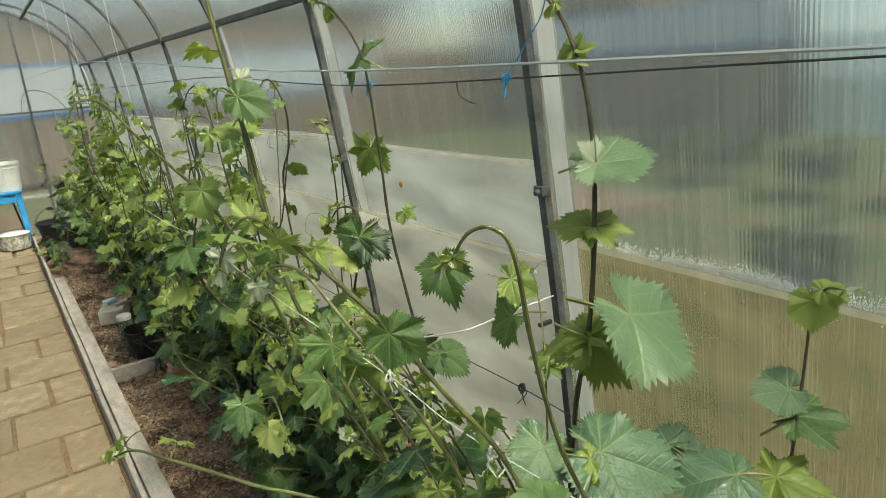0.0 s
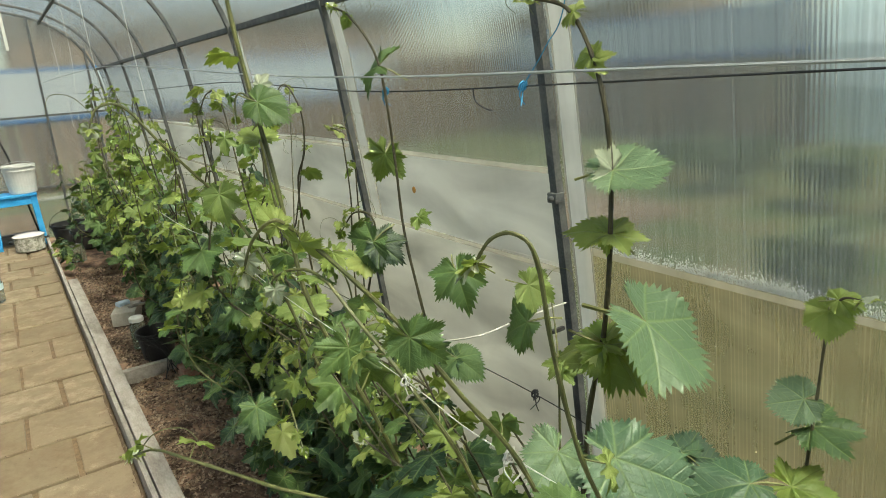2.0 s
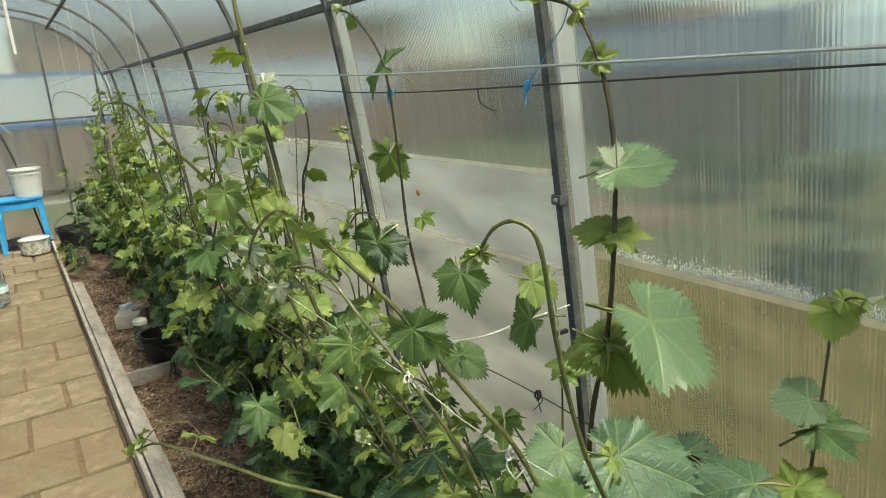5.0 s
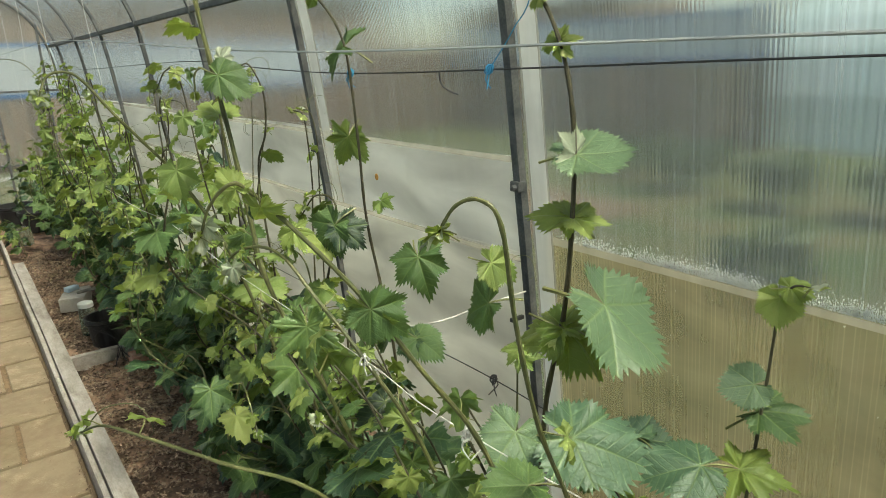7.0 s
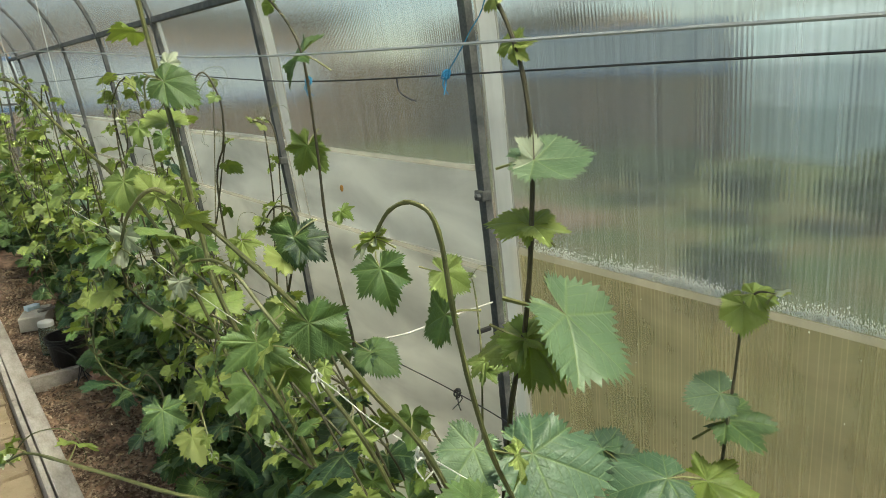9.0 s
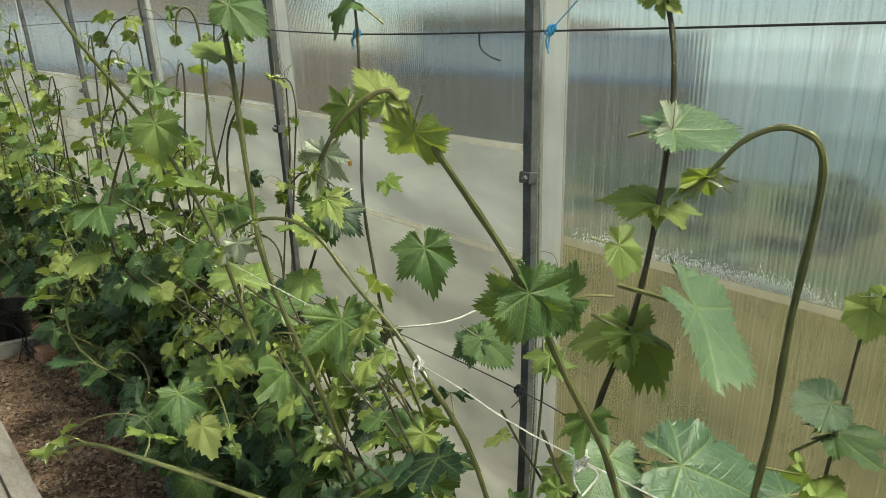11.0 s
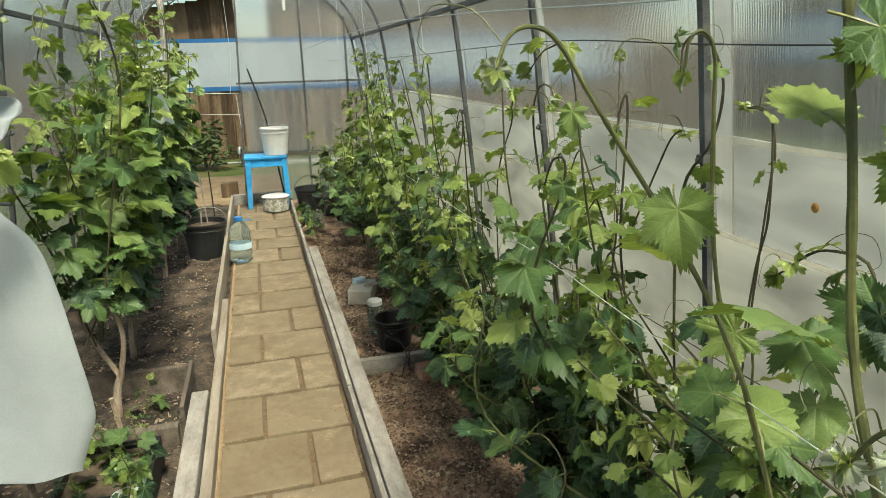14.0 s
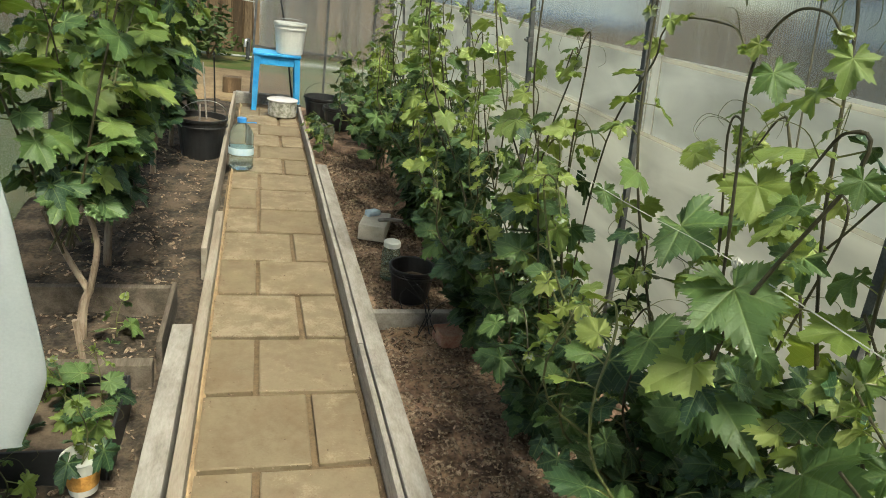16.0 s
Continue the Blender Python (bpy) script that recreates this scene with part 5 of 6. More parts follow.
knot((0.775, -2.125, 1.34), M_BLUETWINE, "blue twine knot on the trellis wire", 1, 0.007)
knot((0.775, -1.68, 1.336), M_BLUETWINE, "blue twine knot tying a cane to the wire", 2, 0.008)
knot((0.455, -2.241, 0.983), M_TWINE, "white twine knot round a green cane", 3, 0.007)
knot((0.463, -2.444, 0.968), M_TWINE, "white twine knot round a green cane", 4, 0.007)
knot((0.50, -1.12, 0.967), M_TWINE, "white twine knot round a green cane", 5, 0.007)
knot((0.78, -2.12, 0.80), M_WIRE, "dark wire twist on the lower wire", 6, 0.008)
knot((0.74, -0.20, 0.29), M_BLUETWINE, "tangle of blue twine on the vine stems", 7, 0.035, 7, 0.06)
knot((0.76, -0.62, 0.28), M_BLUETWINE, "tangle of blue twine on the vine stems", 8, 0.035, 7, 0.06)
string("tying_twine", [(0.78, -0.86, 1.363), (0.776, -0.84, 1.352), (0.78, -0.81, 1.360)], 0.0022, M_TWINE, "short white twine tie on the dark wire", "twine", "white twines")
knot((0.53, 0.8, 0.93), M_TWINE, "white twine knot round a green cane", 9, 0.007)
string("blue_thread", [(0.775, -2.125, 1.34), (0.765, -2.19, 1.395), (0.74, -2.26, 1.46), (0.64, -2.40, 1.70), (0.62, -2.45, 2.05)], 0.0009, M_BLUETWINE, "thin blue thread leading up from the wire", "thread")
string("wire_hook", [(0.78, -1.985, 1.338), (0.782, -1.985, 1.322), (0.784, -1.99, 1.312), (0.79, -2.005, 1.302), (0.795, -2.018, 1.298)], 0.0014, M_WIRE, "bent wire hook hanging on the trellis wire", "hook", "wire hooks")
string("wire_hook", [(0.78, -0.05, 1.377), (0.782, -0.05, 1.35), (0.78, -0.055, 1.325)], 0.0014, M_WIRE, "bent wire hook hanging on the trellis wire", "hook", "wire hooks")
bm = B()
box(bm, (0.22, 2.0, 1.66), (0.236, 2.004, 2.2), 0.001)
tagged(put("hanging_strip", bm, M_TWINE, at=(0.228, 2.0, 2.2)), "white plastic strip hanging from the roof", "strip")

bm = B()
box(bm, (1.082, -1.841, 0.740), (1.122, -1.831, 0.750), 0.002)
tagged(put("bracket", bm, M_WIRE, at=(1.12, -1.836, 0.745)), "short dark metal stub clipped to the steel arch", "bracket")
for pts in ([(-0.794, 4.88, 1.150), (-0.46, 4.88, 1.105), (-0.122, 4.88, 1.095)], [(-0.802, 4.88, 0.935), (-0.46, 4.88, 0.90), (-0.131, 4.88, 0.885)]):
    string("tying_twine", pts, 0.004, M_TWINE, "white twine stretched across the open doorway", "twine", "doorway twines")
for pts in ([(-0.19, 4.88, 2.02), (-0.18, 4.88, 1.63), (-0.184, 4.88, 1.40), (-0.215, 4.88, 1.10)], [(-0.165, 4.88, 1.097), (-0.152, 4.88, 0.849), (-0.136, 4.88, 0.641)]):
    string("hanging_twine", pts, 0.003, M_TWINE, "loose white twine hanging in the doorway", "twine", "doorway twines")
# trims on the wall
for y0, y1, zt in ((RIBS[2] - 0.075, RIBS[2] - 0.022, 7), (RIBS[3] - 0.085, RIBS[3] - 0.022, 7), (RIBS[4] - 0.07, RIBS[4] - 0.022, 7)):
    seal = thing("sealing_strip", (wall_x(0) - 0.016, y0, 0), "pale sealing strip where two sheets overlap", "strip", "sealing strips")
    prof = [(x - 0.016, z) for x, z in PROFILE[:zt]]
    strip("strip", prof, y0, y1, M_SEAL, seal, 0.0015)
    for ya, yb in ((y0 - 0.004, y0 - 0.0005), (y1 + 0.0005, y1 + 0.004)):
        strip("edge", [(x - 0.003, z) for x, z in prof], ya, yb, M_HEM, seal, 0.003, "whitish glued edge")
M_RUST = surface("rust stain", [(0.30, 0.12, 0.02), (0.62, 0.32, 0.08)], 60, 200, 0.2, 0.8)
bm = B()
xw = wall_x(1.01) - 0.0175
lathe(bm, [(0.0, 0.003), (0.006, 0.0025), (0.011, 0.0)], (xw, -1.165, 1.01), 12, m=Matrix.Rotation(radians(-90), 3, "Y"))
tagged(put("rust_spot", bm, M_RUST, at=(xw, -1.165, 1.01)), "small orange rust spot on the film", "stain")
M_DROP = surface("frosted droplets", [(0.62, 0.63, 0.60), (0.80, 0.81, 0.78)], 40, 200, 0.2, 0.75)
bm = B()
rr = random.Random(77)
for _ in range(15000):
    y = rr.uniform(-3.2, -1.93)
    if noise.noise(Vector((y * 7, 0.3, 5.1))) + 0.6 * noise.noise(Vector((y * 31, 0.3, 2.1))) < rr.uniform(-0.6, 0.5):
        continue
    z = 0.957 + abs(rr.gauss(0, 0.011)) if rr.random() < 0.985 else rr.uniform(0.75, 1.3)
    h, w = rr.uniform(0.0006, 0.0024), rr.uniform(0.0004, 0.0010)
    if z > 1.02:
        h = w
    x = wall_x(z) - 0.0155
    top, bot = bm.verts.new((x, y, z + h)), bm.verts.new((x, y, z - h))
    mid = [bm.verts.new((x + dx, y + dy, z)) for dx, dy in ((0.0006, -w), (-0.0012, 0), (0.0006, w))]
    for k in range(3):
        bm.faces.new((top, mid[k], mid[(k + 1) % 3])), bm.faces.new((bot, mid[(k + 1) % 3], mid[k]))
tagged(put("condensation", bm, M_DROP), "whitish droplets and grit along the film edge", "droplets", kind="stuff")

# ---- things on the path and in the beds ----
M_BLUEPAINT = surface("blue painted wood", [(0.0, 0.17, 0.46), (0.02, 0.27, 0.60), (0.06, 0.34, 0.66)], 7, 90, 0.15, 0.45)
M_WHITEPL = surface("white plastic", [(0.48, 0.48, 0.46), (0.60, 0.60, 0.58)], 5, 60, 0.06, 0.4)
M_BLACKPL = surface("black plastic", [(0.008, 0.008, 0.009), (0.022, 0.022, 0.024)], 8, 80, 0.1, 0.45)
# Pot body: dark and pale flecks paint the reflections of shiny steel.
M_POT_STEEL = surface("steel with painted reflections", [(0.03, 0.035, 0.025), (0.24, 0.24, 0.20), (0.52, 0.50, 0.47)], 26, 90, 0.03, 0.2)
M_LIDW = surface("white enamel", [(0.52, 0.48, 0.49), (0.64, 0.60, 0.61)], 6, 60, 0.03, 0.2)
M_CAP = surface("blue cap plastic", [(0.02, 0.16, 0.50), (0.04, 0.26, 0.64)], 10, 60, 0.05, 0.4)
M_LABEL = surface("pale blue label", [(0.36, 0.56, 0.72), (0.62, 0.74, 0.82)], 9, 60, 0.05, 0.5)
M_BLOCK = surface("aerated concrete", [(0.34, 0.31, 0.27), (0.52, 0.49, 0.44)], 12, 160, 0.6, 0.9)
M_BRICK = surface("old red brick", [(0.16, 0.07, 0.045), (0.33, 0.15, 0.10), (0.46, 0.30, 0.22)], 12, 120, 0.6, 0.9)
M_FLEECE = surface("white garden fleece", [(0.30, 0.335, 0.35), (0.39, 0.425, 0.44)], 4, 220, 0.25, 0.85)
M_RAG = surface("white cotton rag", [(0.62, 0.63, 0.64), (0.74, 0.75, 0.76)], 12, 220, 0.3, 0.9)
M_SOILDRY = surface("potting soil", [(0.05, 0.035, 0.025), (0.14, 0.10, 0.07)], 30, 160, 0.7, 0.95)
M_GALV = surface("thin bright wire", [(0.40, 0.40, 0.40), (0.6, 0.6, 0.6)], 20, 90, 0.1, 0.4, 0.7)


def clear_plastic(name, tint, rough=0.06):
    m, nt, lk, b = material(name, rough)
    b.inputs["Base Color"].default_value = (*tint, 1)
    b.inputs["Transmission Weight"].default_value, b.inputs["IOR"].default_value = 0.92, 1.2
    return m


M_PET = clear_plastic("bluish clear plastic", (0.72, 0.84, 0.84))
M_GLASSG = clear_plastic("greenish glass", (0.62, 0.78, 0.70))


def stool(x0, x1, y0, y1, top):
    st = thing("stool", ((x0 + x1) / 2, (y0 + y1) / 2, 0), "bright blue painted wooden stool at the end of the path", "stool")
    bm = B()
    box(bm, (x0, y0, top - 0.022), (x1, y1, top), 0.005)
    part("seat", bm, M_BLUEPAINT, st)
    for sx in (0, 1):
        for sy in (0, 1):
            bm = B()
            xt, yt = (x0 + 0.035, x1 - 0.035)[sx], (y0 + 0.035, y1 - 0.035)[sy]
            xb, yb = xt + (-0.018, 0.018)[sx], yt + (-0.012, 0.012)[sy]
            box(bm, (-0.026, -0.026, 0), (0.026, 0.026, 1), 0)
            for v in bm.verts:
                k = v.co.z
                v.co = Vector((v.co.x * (0.85 + 0.15 * k) + xb + (xt - xb) * k, v.co.y * (0.85 + 0.15 * k) + yb + (yt - yb) * k, k * (top - 0.023)))
            bmesh.ops.bevel(bm, geom=bm.edges[:], offset=0.003, segments=1, affect="EDGES")
            part("leg", bm, M_BLUEPAINT, st)
    for k, (a, b) in enumerate((((x0 + 0.02, y0 + 0.02), (x1 - 0.02, y0 + 0.038)), ((x0 + 0.02, y1 - 0.038), (x1 - 0.02, y1 - 0.02)), ((x0 + 0.02, y0 + 0.04), (x0 + 0.038, y1 - 0.04)), ((x1 - 0.038, y0 + 0.04), (x1 - 0.02, y1 - 0.04)))):
        bm = B()
        box(bm, (a[0] + 0.0, a[1], top - 0.10), (b[0], b[1], top - 0.0235), 0.003)
        part("apron", bm, M_BLUEPAINT, st)
    return st


stool(-0.145, 0.265, 4.36, 4.68, 0.505)


def pail(name, at, r0, r1, h, mat, label, cat, group="", wall=0.004, rim=0.006, handle=True, grip=None, fillz=None, fillmat=None, wire=None, swing=-60, hdir=0.0):
    p = thing(name, at, label, cat, group)
    x, y, z = at
    bm = B()
    prof = [(0.001, 0), (r0 - 0.006, 0), (r0, 0.006), (r1 - (r1 - r0) * 0.12, h * 0.88), (r1, h - 0.02), (r1 + rim, h - 0.016), (r1 + rim, h - 0.002), (r1 + rim * 0.5, h), (r1 - wall, h - 0.002), (r0 - wall, wall * 2), (0.001, wall * 2)]
    lathe(bm, prof, at, 32)
    part("body", bm, mat, p, smooth=False)
    bm = B()
    lathe(bm, [(r1 + rim * 0.6, h * 0.80), (r1 + rim * 0.9, h * 0.81), (r1 + rim * 0.9, h * 0.83), (r1 + rim * 0.5, h * 0.84)], at, 32)
    part("rib", bm, mat, p)
    if handle:
        bm = B()
        pts = []
        for k in range(13):
            a = math.pi * k / 12
            q = Vector((math.cos(a) * (r1 + rim + 0.003), 0, math.sin(a) * (r1 + rim) * 1.0))
            q = Matrix.Rotation(radians(180 + swing), 3, "X") @ q
            q = Matrix.Rotation(radians(hdir), 3, "Z") @ q
            pts.append(q + Vector((x, y, z + h - 0.025)))
        tube(bm, pts, 0.0022, sides=5)
        hd = part("handle", bm, wire or M_GALV, p)
        if grip:
            bm = B()
            tube(bm, pts[5:8], 0.006, sides=8)
            part("grip", bm, grip, hd)
    if fillz is not None:
        bm = B()
        r = r0 + (r1 - r0) * fillz / h - wall - 0.001
        rings = lathe(bm, [(r, fillz), (r * 0.7, fillz + 0.008), (r * 0.3, fillz + 0.004), (0.002, fillz + 0.01)], at, 24)
        for v in bm.verts:
            v.co.z += 0.006 * noise.noise(v.co * 30)
        part("filling", bm, fillmat, p)
    return p


pail("bucket", (0.165, 4.50, 0.506), 0.115, 0.138, 0.265, M_WHITEPL, "white plastic bucket with a wire handle on the stool", "bucket", grip=M_WHITEPL, swing=-118)
pail("planter_bucket", (-0.455, 2.90, -0.06), 0.13, 0.163, 0.29, M_BLACKPL, "black plastic bucket filled with soil in the bed", "bucket", "black buckets", fillz=0.25, fillmat=M_SOILDRY, swing=-150, hdir=20)
pail("black_bucket", (0.47, 4.34, -0.03), 0.13, 0.162, 0.21, M_BLACKPL, "empty black plastic bucket in the bed", "bucket", "black buckets", swing=-160, wire=M_BLACKPL)
pail("black_bucket", (0.60, 4.02, -0.03), 0.12, 0.150, 0.19, M_BLACKPL, "black plastic bucket standing in front of another", "bucket", "black buckets", swing=-100, wire=M_BLACKPL)

pot = thing("cooking_pot", (0.115, 4.20, 0), "steel cooking pot with painted reflections and a white lid", "pot")
at = (0.115, 4.20, 0.002)
bm = B()
lathe(bm, [(0.001, 0), (0.105, 0), (0.122, 0.012), (0.126, 0.13), (0.130, 0.136), (0.126, 0.14), (0.12, 0.136), (0.115, 0.01), (0.001, 0.008)], at, 32)
part("body", bm, M_POT_STEEL, pot)
bm = B()
lathe(bm, [(0.131, 0.140), (0.134, 0.146), (0.12, 0.152), (0.06, 0.163), (0.001, 0.165)], at, 32)
lid = part("lid", bm, M_LIDW, pot, "white enamel lid")
bm = B()
lathe(bm, [(0.006, 0.165), (0.006, 0.178), (0.016, 0.183), (0.016, 0.190), (0.001, 0.195)], at, 16)
part("knob", bm, M_BLACKPL, lid)
for sgn in (1, -1):
    bm = B()
    tube(bm, flow([Vector(at) + Vector((sgn * 0.124, -0.03, 0.10)), Vector(at) + Vector((sgn * 0.155, -0.025, 0.105)), Vector(at) + Vector((sgn * 0.155, 0.025, 0.105)), Vector(at) + Vector((sgn * 0.124, 0.03, 0.10))], 4), 0.005, sides=6)
    part("handle", bm, M_BLACKPL, pot)

bt = thing("water_bottle", (-0.19, 2.50, 0), "large clear plastic water bottle with a blue cap, half full", "bottle")
at = (-0.19, 2.50, 0.002)
bm = B()
lathe(bm, [(0.001, 0.008), (0.05, 0.0), (0.072, 0.006), (0.076, 0.02), (0.074, 0.05), (0.077, 0.06), (0.074, 0.07), (0.076, 0.09), (0.076, 0.145), (0.073, 0.15), (0.076, 0.158), (0.073, 0.18), (0.076, 0.20), (0.070, 0.235), (0.05, 0.27), (0.028, 0.288), (0.024, 0.295), (0.024, 0.302), (0.001, 0.303)], at, 28)
part("body", bm, M_PET, bt, smooth=True)
bm = B()
lathe(bm, [(0.0775, 0.098), (0.0785, 0.10), (0.0785, 0.14), (0.0775, 0.142)], at, 28)
part("label", bm, M_LABEL, bt, "pale blue paper label")
bm = B()
lathe(bm, [(0.0275, 0.296), (0.029, 0.298), (0.029, 0.322), (0.026, 0.325), (0.001, 0.326)], at, 20)
part("cap", bm, M_CAP, bt, "blue screw cap")
bm = B()
tube(bm, flow([Vector(at) + Vector(p) for p in ((0.024, 0, 0.294), (0.05, 0.005, 0.296), (0.072, -0.006, 0.30), (0.09, -0.012, 0.30))], 4), 0.0045, sides=6)
part("carry_strap", bm, M_CAP, bt, "blue carrying strap")


def stick(pts, r0, r1, mat, label, group="sticks"):
    bm = B()
    tube(bm, flow(pts, 5), r0, r1, 6, knots=0.1)
    tagged(put("stick", bm, mat, at=pts[0]), label, "stick", group)


stick([(-0.385, 3.17, 0.0), (-0.39, 3.18, 0.3), (-0.398, 3.2, 0.62)], 0.006, 0.005, M_BLACKPL, "thin dark stake standing in the bed")
stick([(-0.43, 2.98, 0.18), (-0.445, 3.0, 0.4), (-0.455, 3.0, 0.57)], 0.006, 0.005, M_BOARD, "pale wooden stake in the black bucket")
stick([(-0.47, 2.9, 0.18), (-0.468, 2.9, 0.25), (-0.466, 2.9, 0.31)], 0.007, 0.006, M_BOARD, "short pale peg in the black bucket")
stick([(-0.60, 0.2, -0.05), (-0.61, 0.2, 0.06), (-0.62, 0.2, 0.16)], 0.011, 0.009, M_TRUNK, "dark vine stump in the bed")
stick([(0.22, 4.74, 0.05), (0.11, 4.80, 0.80), (-0.03, 4.86, 1.33)], 0.009, 0.008, M_BLACKPL, "long dark stick leaning against the end wall")
string("tying_twine", [(0.04, 4.82, 1.24), (0.09, 4.80, 1.14), (0.13, 4.80, 1.09)], 0.003, M_TWINE, "loose white twine end tied to the stick", "twine", "white twines")
for k in range(7):
    rr = random.Random(300 + k)
    x, y = 0.56 + rr.uniform(-0.06, 0.12), 0.42 + rr.uniform(-0.1, 0.1)
    stick([(x, y, -0.03), (x + rr.uniform(-0.05, 0.05), y + rr.uniform(-0.04, 0.04), 0.09), (x + rr.uniform(-0.12, 0.12), y + rr.uniform(-0.08, 0.08), rr.uniform(0.14, 0.24))], 0.0022, 0.001, M_WIRE, "dry dark stalk beside the cross board", "dry stalks")
for k in range(16):
    rr = random.Random(400 + k)
    x, y = rr.uniform(0.42, 0.72), rr.uniform(-1.8, 2.3)
    a = rr.uniform(0, 6.3)
    l = rr.uniform(0.03, 0.09)
    z = soil_height(x, y) + 0.008
    stick([(x, y, z), (x + math.cos(a) * l * 0.5, y + math.sin(a) * l * 0.5, z + 0.006), (x + math.cos(a + 0.3) * l, y + math.sin(a + 0.3) * l, z)], 0.002, 0.0014, M_CHIP, "dry twig lying on the bed soil", "dry twigs")

blk = thing("concrete_block", (0.53, 1.47, -0.03), "pale aerated concrete block lying in the bed", "block")
bm = B()
box(bm, (-0.07, -0.12, 0), (0.07, 0.12, 0.085), 0.006, Matrix.Translation((0.52, 1.50, -0.03)) @ Matrix.Rotation(radians(-18), 4, "Z"))
for v in bm.verts:
    v.co += Vector((1, 1, 1)) * 0.006 * noise.noise(v.co * 20)
part("body", bm, M_BLOCK, blk)
stick([(0.53, 1.46, 0.062), (0.60, 1.47, 0.066), (0.67, 1.46, 0.064)], 0.011, 0.010, M_BOARD, "short pale wooden stick on the concrete block")
bm = B()
box(bm, (-0.04, -0.025, 0), (0.04, 0.025, 0.03), 0.008, Matrix.Translation((0.515, 1.56, 0.056)) @ Matrix.Rotation(radians(30), 4, "Z"))
for v in bm.verts:
    v.co += Vector((1, 1, 1)) * 0.012 * noise.noise(v.co * 45)
tagged(put("crumpled_packet", bm, M_LABEL, at=(0.515, 1.56, 0.056)), "crumpled white and blue packet on the concrete block", "packet")

pail("black_pot", (0.565, 0.76, -0.04), 0.08, 0.098, 0.16, M_BLACKPL, "black plastic plant pot by the cross board", "pot", handle=False, fillz=0.09, fillmat=M_SOILDRY)
jar = thing("glass_jar", (0.505, 0.95, -0.03), "greenish glass jar with a white lid", "jar")
at = (0.505, 0.95, -0.03)
bm = B()
lathe(bm, [(0.001, 0.004), (0.038, 0.0), (0.042, 0.006), (0.042, 0.13), (0.036, 0.15), (0.034, 0.165), (0.001, 0.166)], at, 22)
part("body", bm, M_GLASSG, jar, smooth=True)
bm = B()
lathe(bm, [(0.0365, 0.156), (0.039, 0.158), (0.039, 0.178), (0.036, 0.182), (0.001, 0.183)], at, 22)
part("lid", bm, M_WHITEPL, jar, "white screw lid")
jug = thing("dark_jar", (0.43, 3.45, -0.03), "grey-green glass jar standing in the bed", "jar")
at = (0.43, 3.45, -0.03)
bm = B()
lathe(bm, [(0.001, 0.004), (0.06, 0.0), (0.068, 0.01), (0.068, 0.12), (0.055, 0.145), (0.045, 0.152), (0.045, 0.165), (0.001, 0.166)], at, 22)
part("body", bm, M_GLASSG, jug, smooth=True)
bm = B()
box(bm, (-0.1, -0.05, 0), (0.1, 0.05, 0.06), 0.006, Matrix.Translation((0.69, 0.38, -0.04)) @ Matrix.Rotation(radians(6), 4, "Z"))
for v in bm.verts:
    v.co += Vector((1, 1, 1)) * 0.004 * noise.noise(v.co * 30)
tagged(put("brick", bm, M_BRICK, at=(0.69, 0.38, -0.04)), "worn red brick against the cross board", "brick")

# planter crate, cup and seedlings on the west side
cr = thing("planter_crate", (-0.58, -0.15, -0.05), "black plastic crate of soil with seedlings", "crate")
for lo, hi in (((-0.72, -0.30, -0.05), (-0.712, 0.03, 0.07)), ((-0.448, -0.30, -0.05), (-0.44, 0.03, 0.07)), ((-0.711, 0.022, -0.05), (-0.449, 0.03, 0.07)), ((-0.711, -0.30, -0.05), (-0.449, -0.292, 0.07))):
    bm = B()
    box(bm, lo, hi, 0.002)
    part("side", bm, M_BLACKPL, cr)
bm = B()
box(bm, (-0.711, -0.291, -0.05), (-0.449, 0.021, 0.04))
part("soil", bm, M_SOILDRY, cr)
cup = thing("seedling_cup", (-0.485, -0.36, 0.0), "white paper cup with a brown band, a seedling in it", "cup")
at = (-0.485, -0.36, 0.0)
bm = B()
lathe(bm, [(0.001, 0), (0.032, 0), (0.045, 0.10), (0.047, 0.102), (0.043, 0.10), (0.040, 0.075), (0.001, 0.075)], at, 22)
part("body", bm, M_WHITEPL, cup)
bm = B()
lathe(bm, [(0.0352, 0.02), (0.0362, 0.022), (0.0415, 0.066), (0.0405, 0.068)], at, 22)
part("band", bm, M_RUST, cup, "brown printed band")
for k, (x, y, z) in enumerate(((-0.485, -0.36, 0.075), (-0.58, -0.12, 0.04), (-0.66, -0.22, 0.04), (-0.62, -0.02, 0.04), (-0.55, 0.42, -0.03), (-0.66, -0.36, -0.03), (-0.50, -0.06, 0.04))):
    rr = random.Random(500 + k)
    sd = thing("seedling", (x, y, z), "small bright green vine seedling", "seedling", "vine seedlings")
    h = rr.uniform(0.10, 0.2)
    cane(sd, [(x, y, z), (x + rr.uniform(-0.02, 0.02), y, z + h * 0.5), (x + rr.uniform(-0.04, 0.04), y + rr.uniform(-0.04, 0.04), z + h)], 0.003, 0.0015, M_CANE, rr, -1, 0.022, 0.06, fill=1.0, shade=-1)

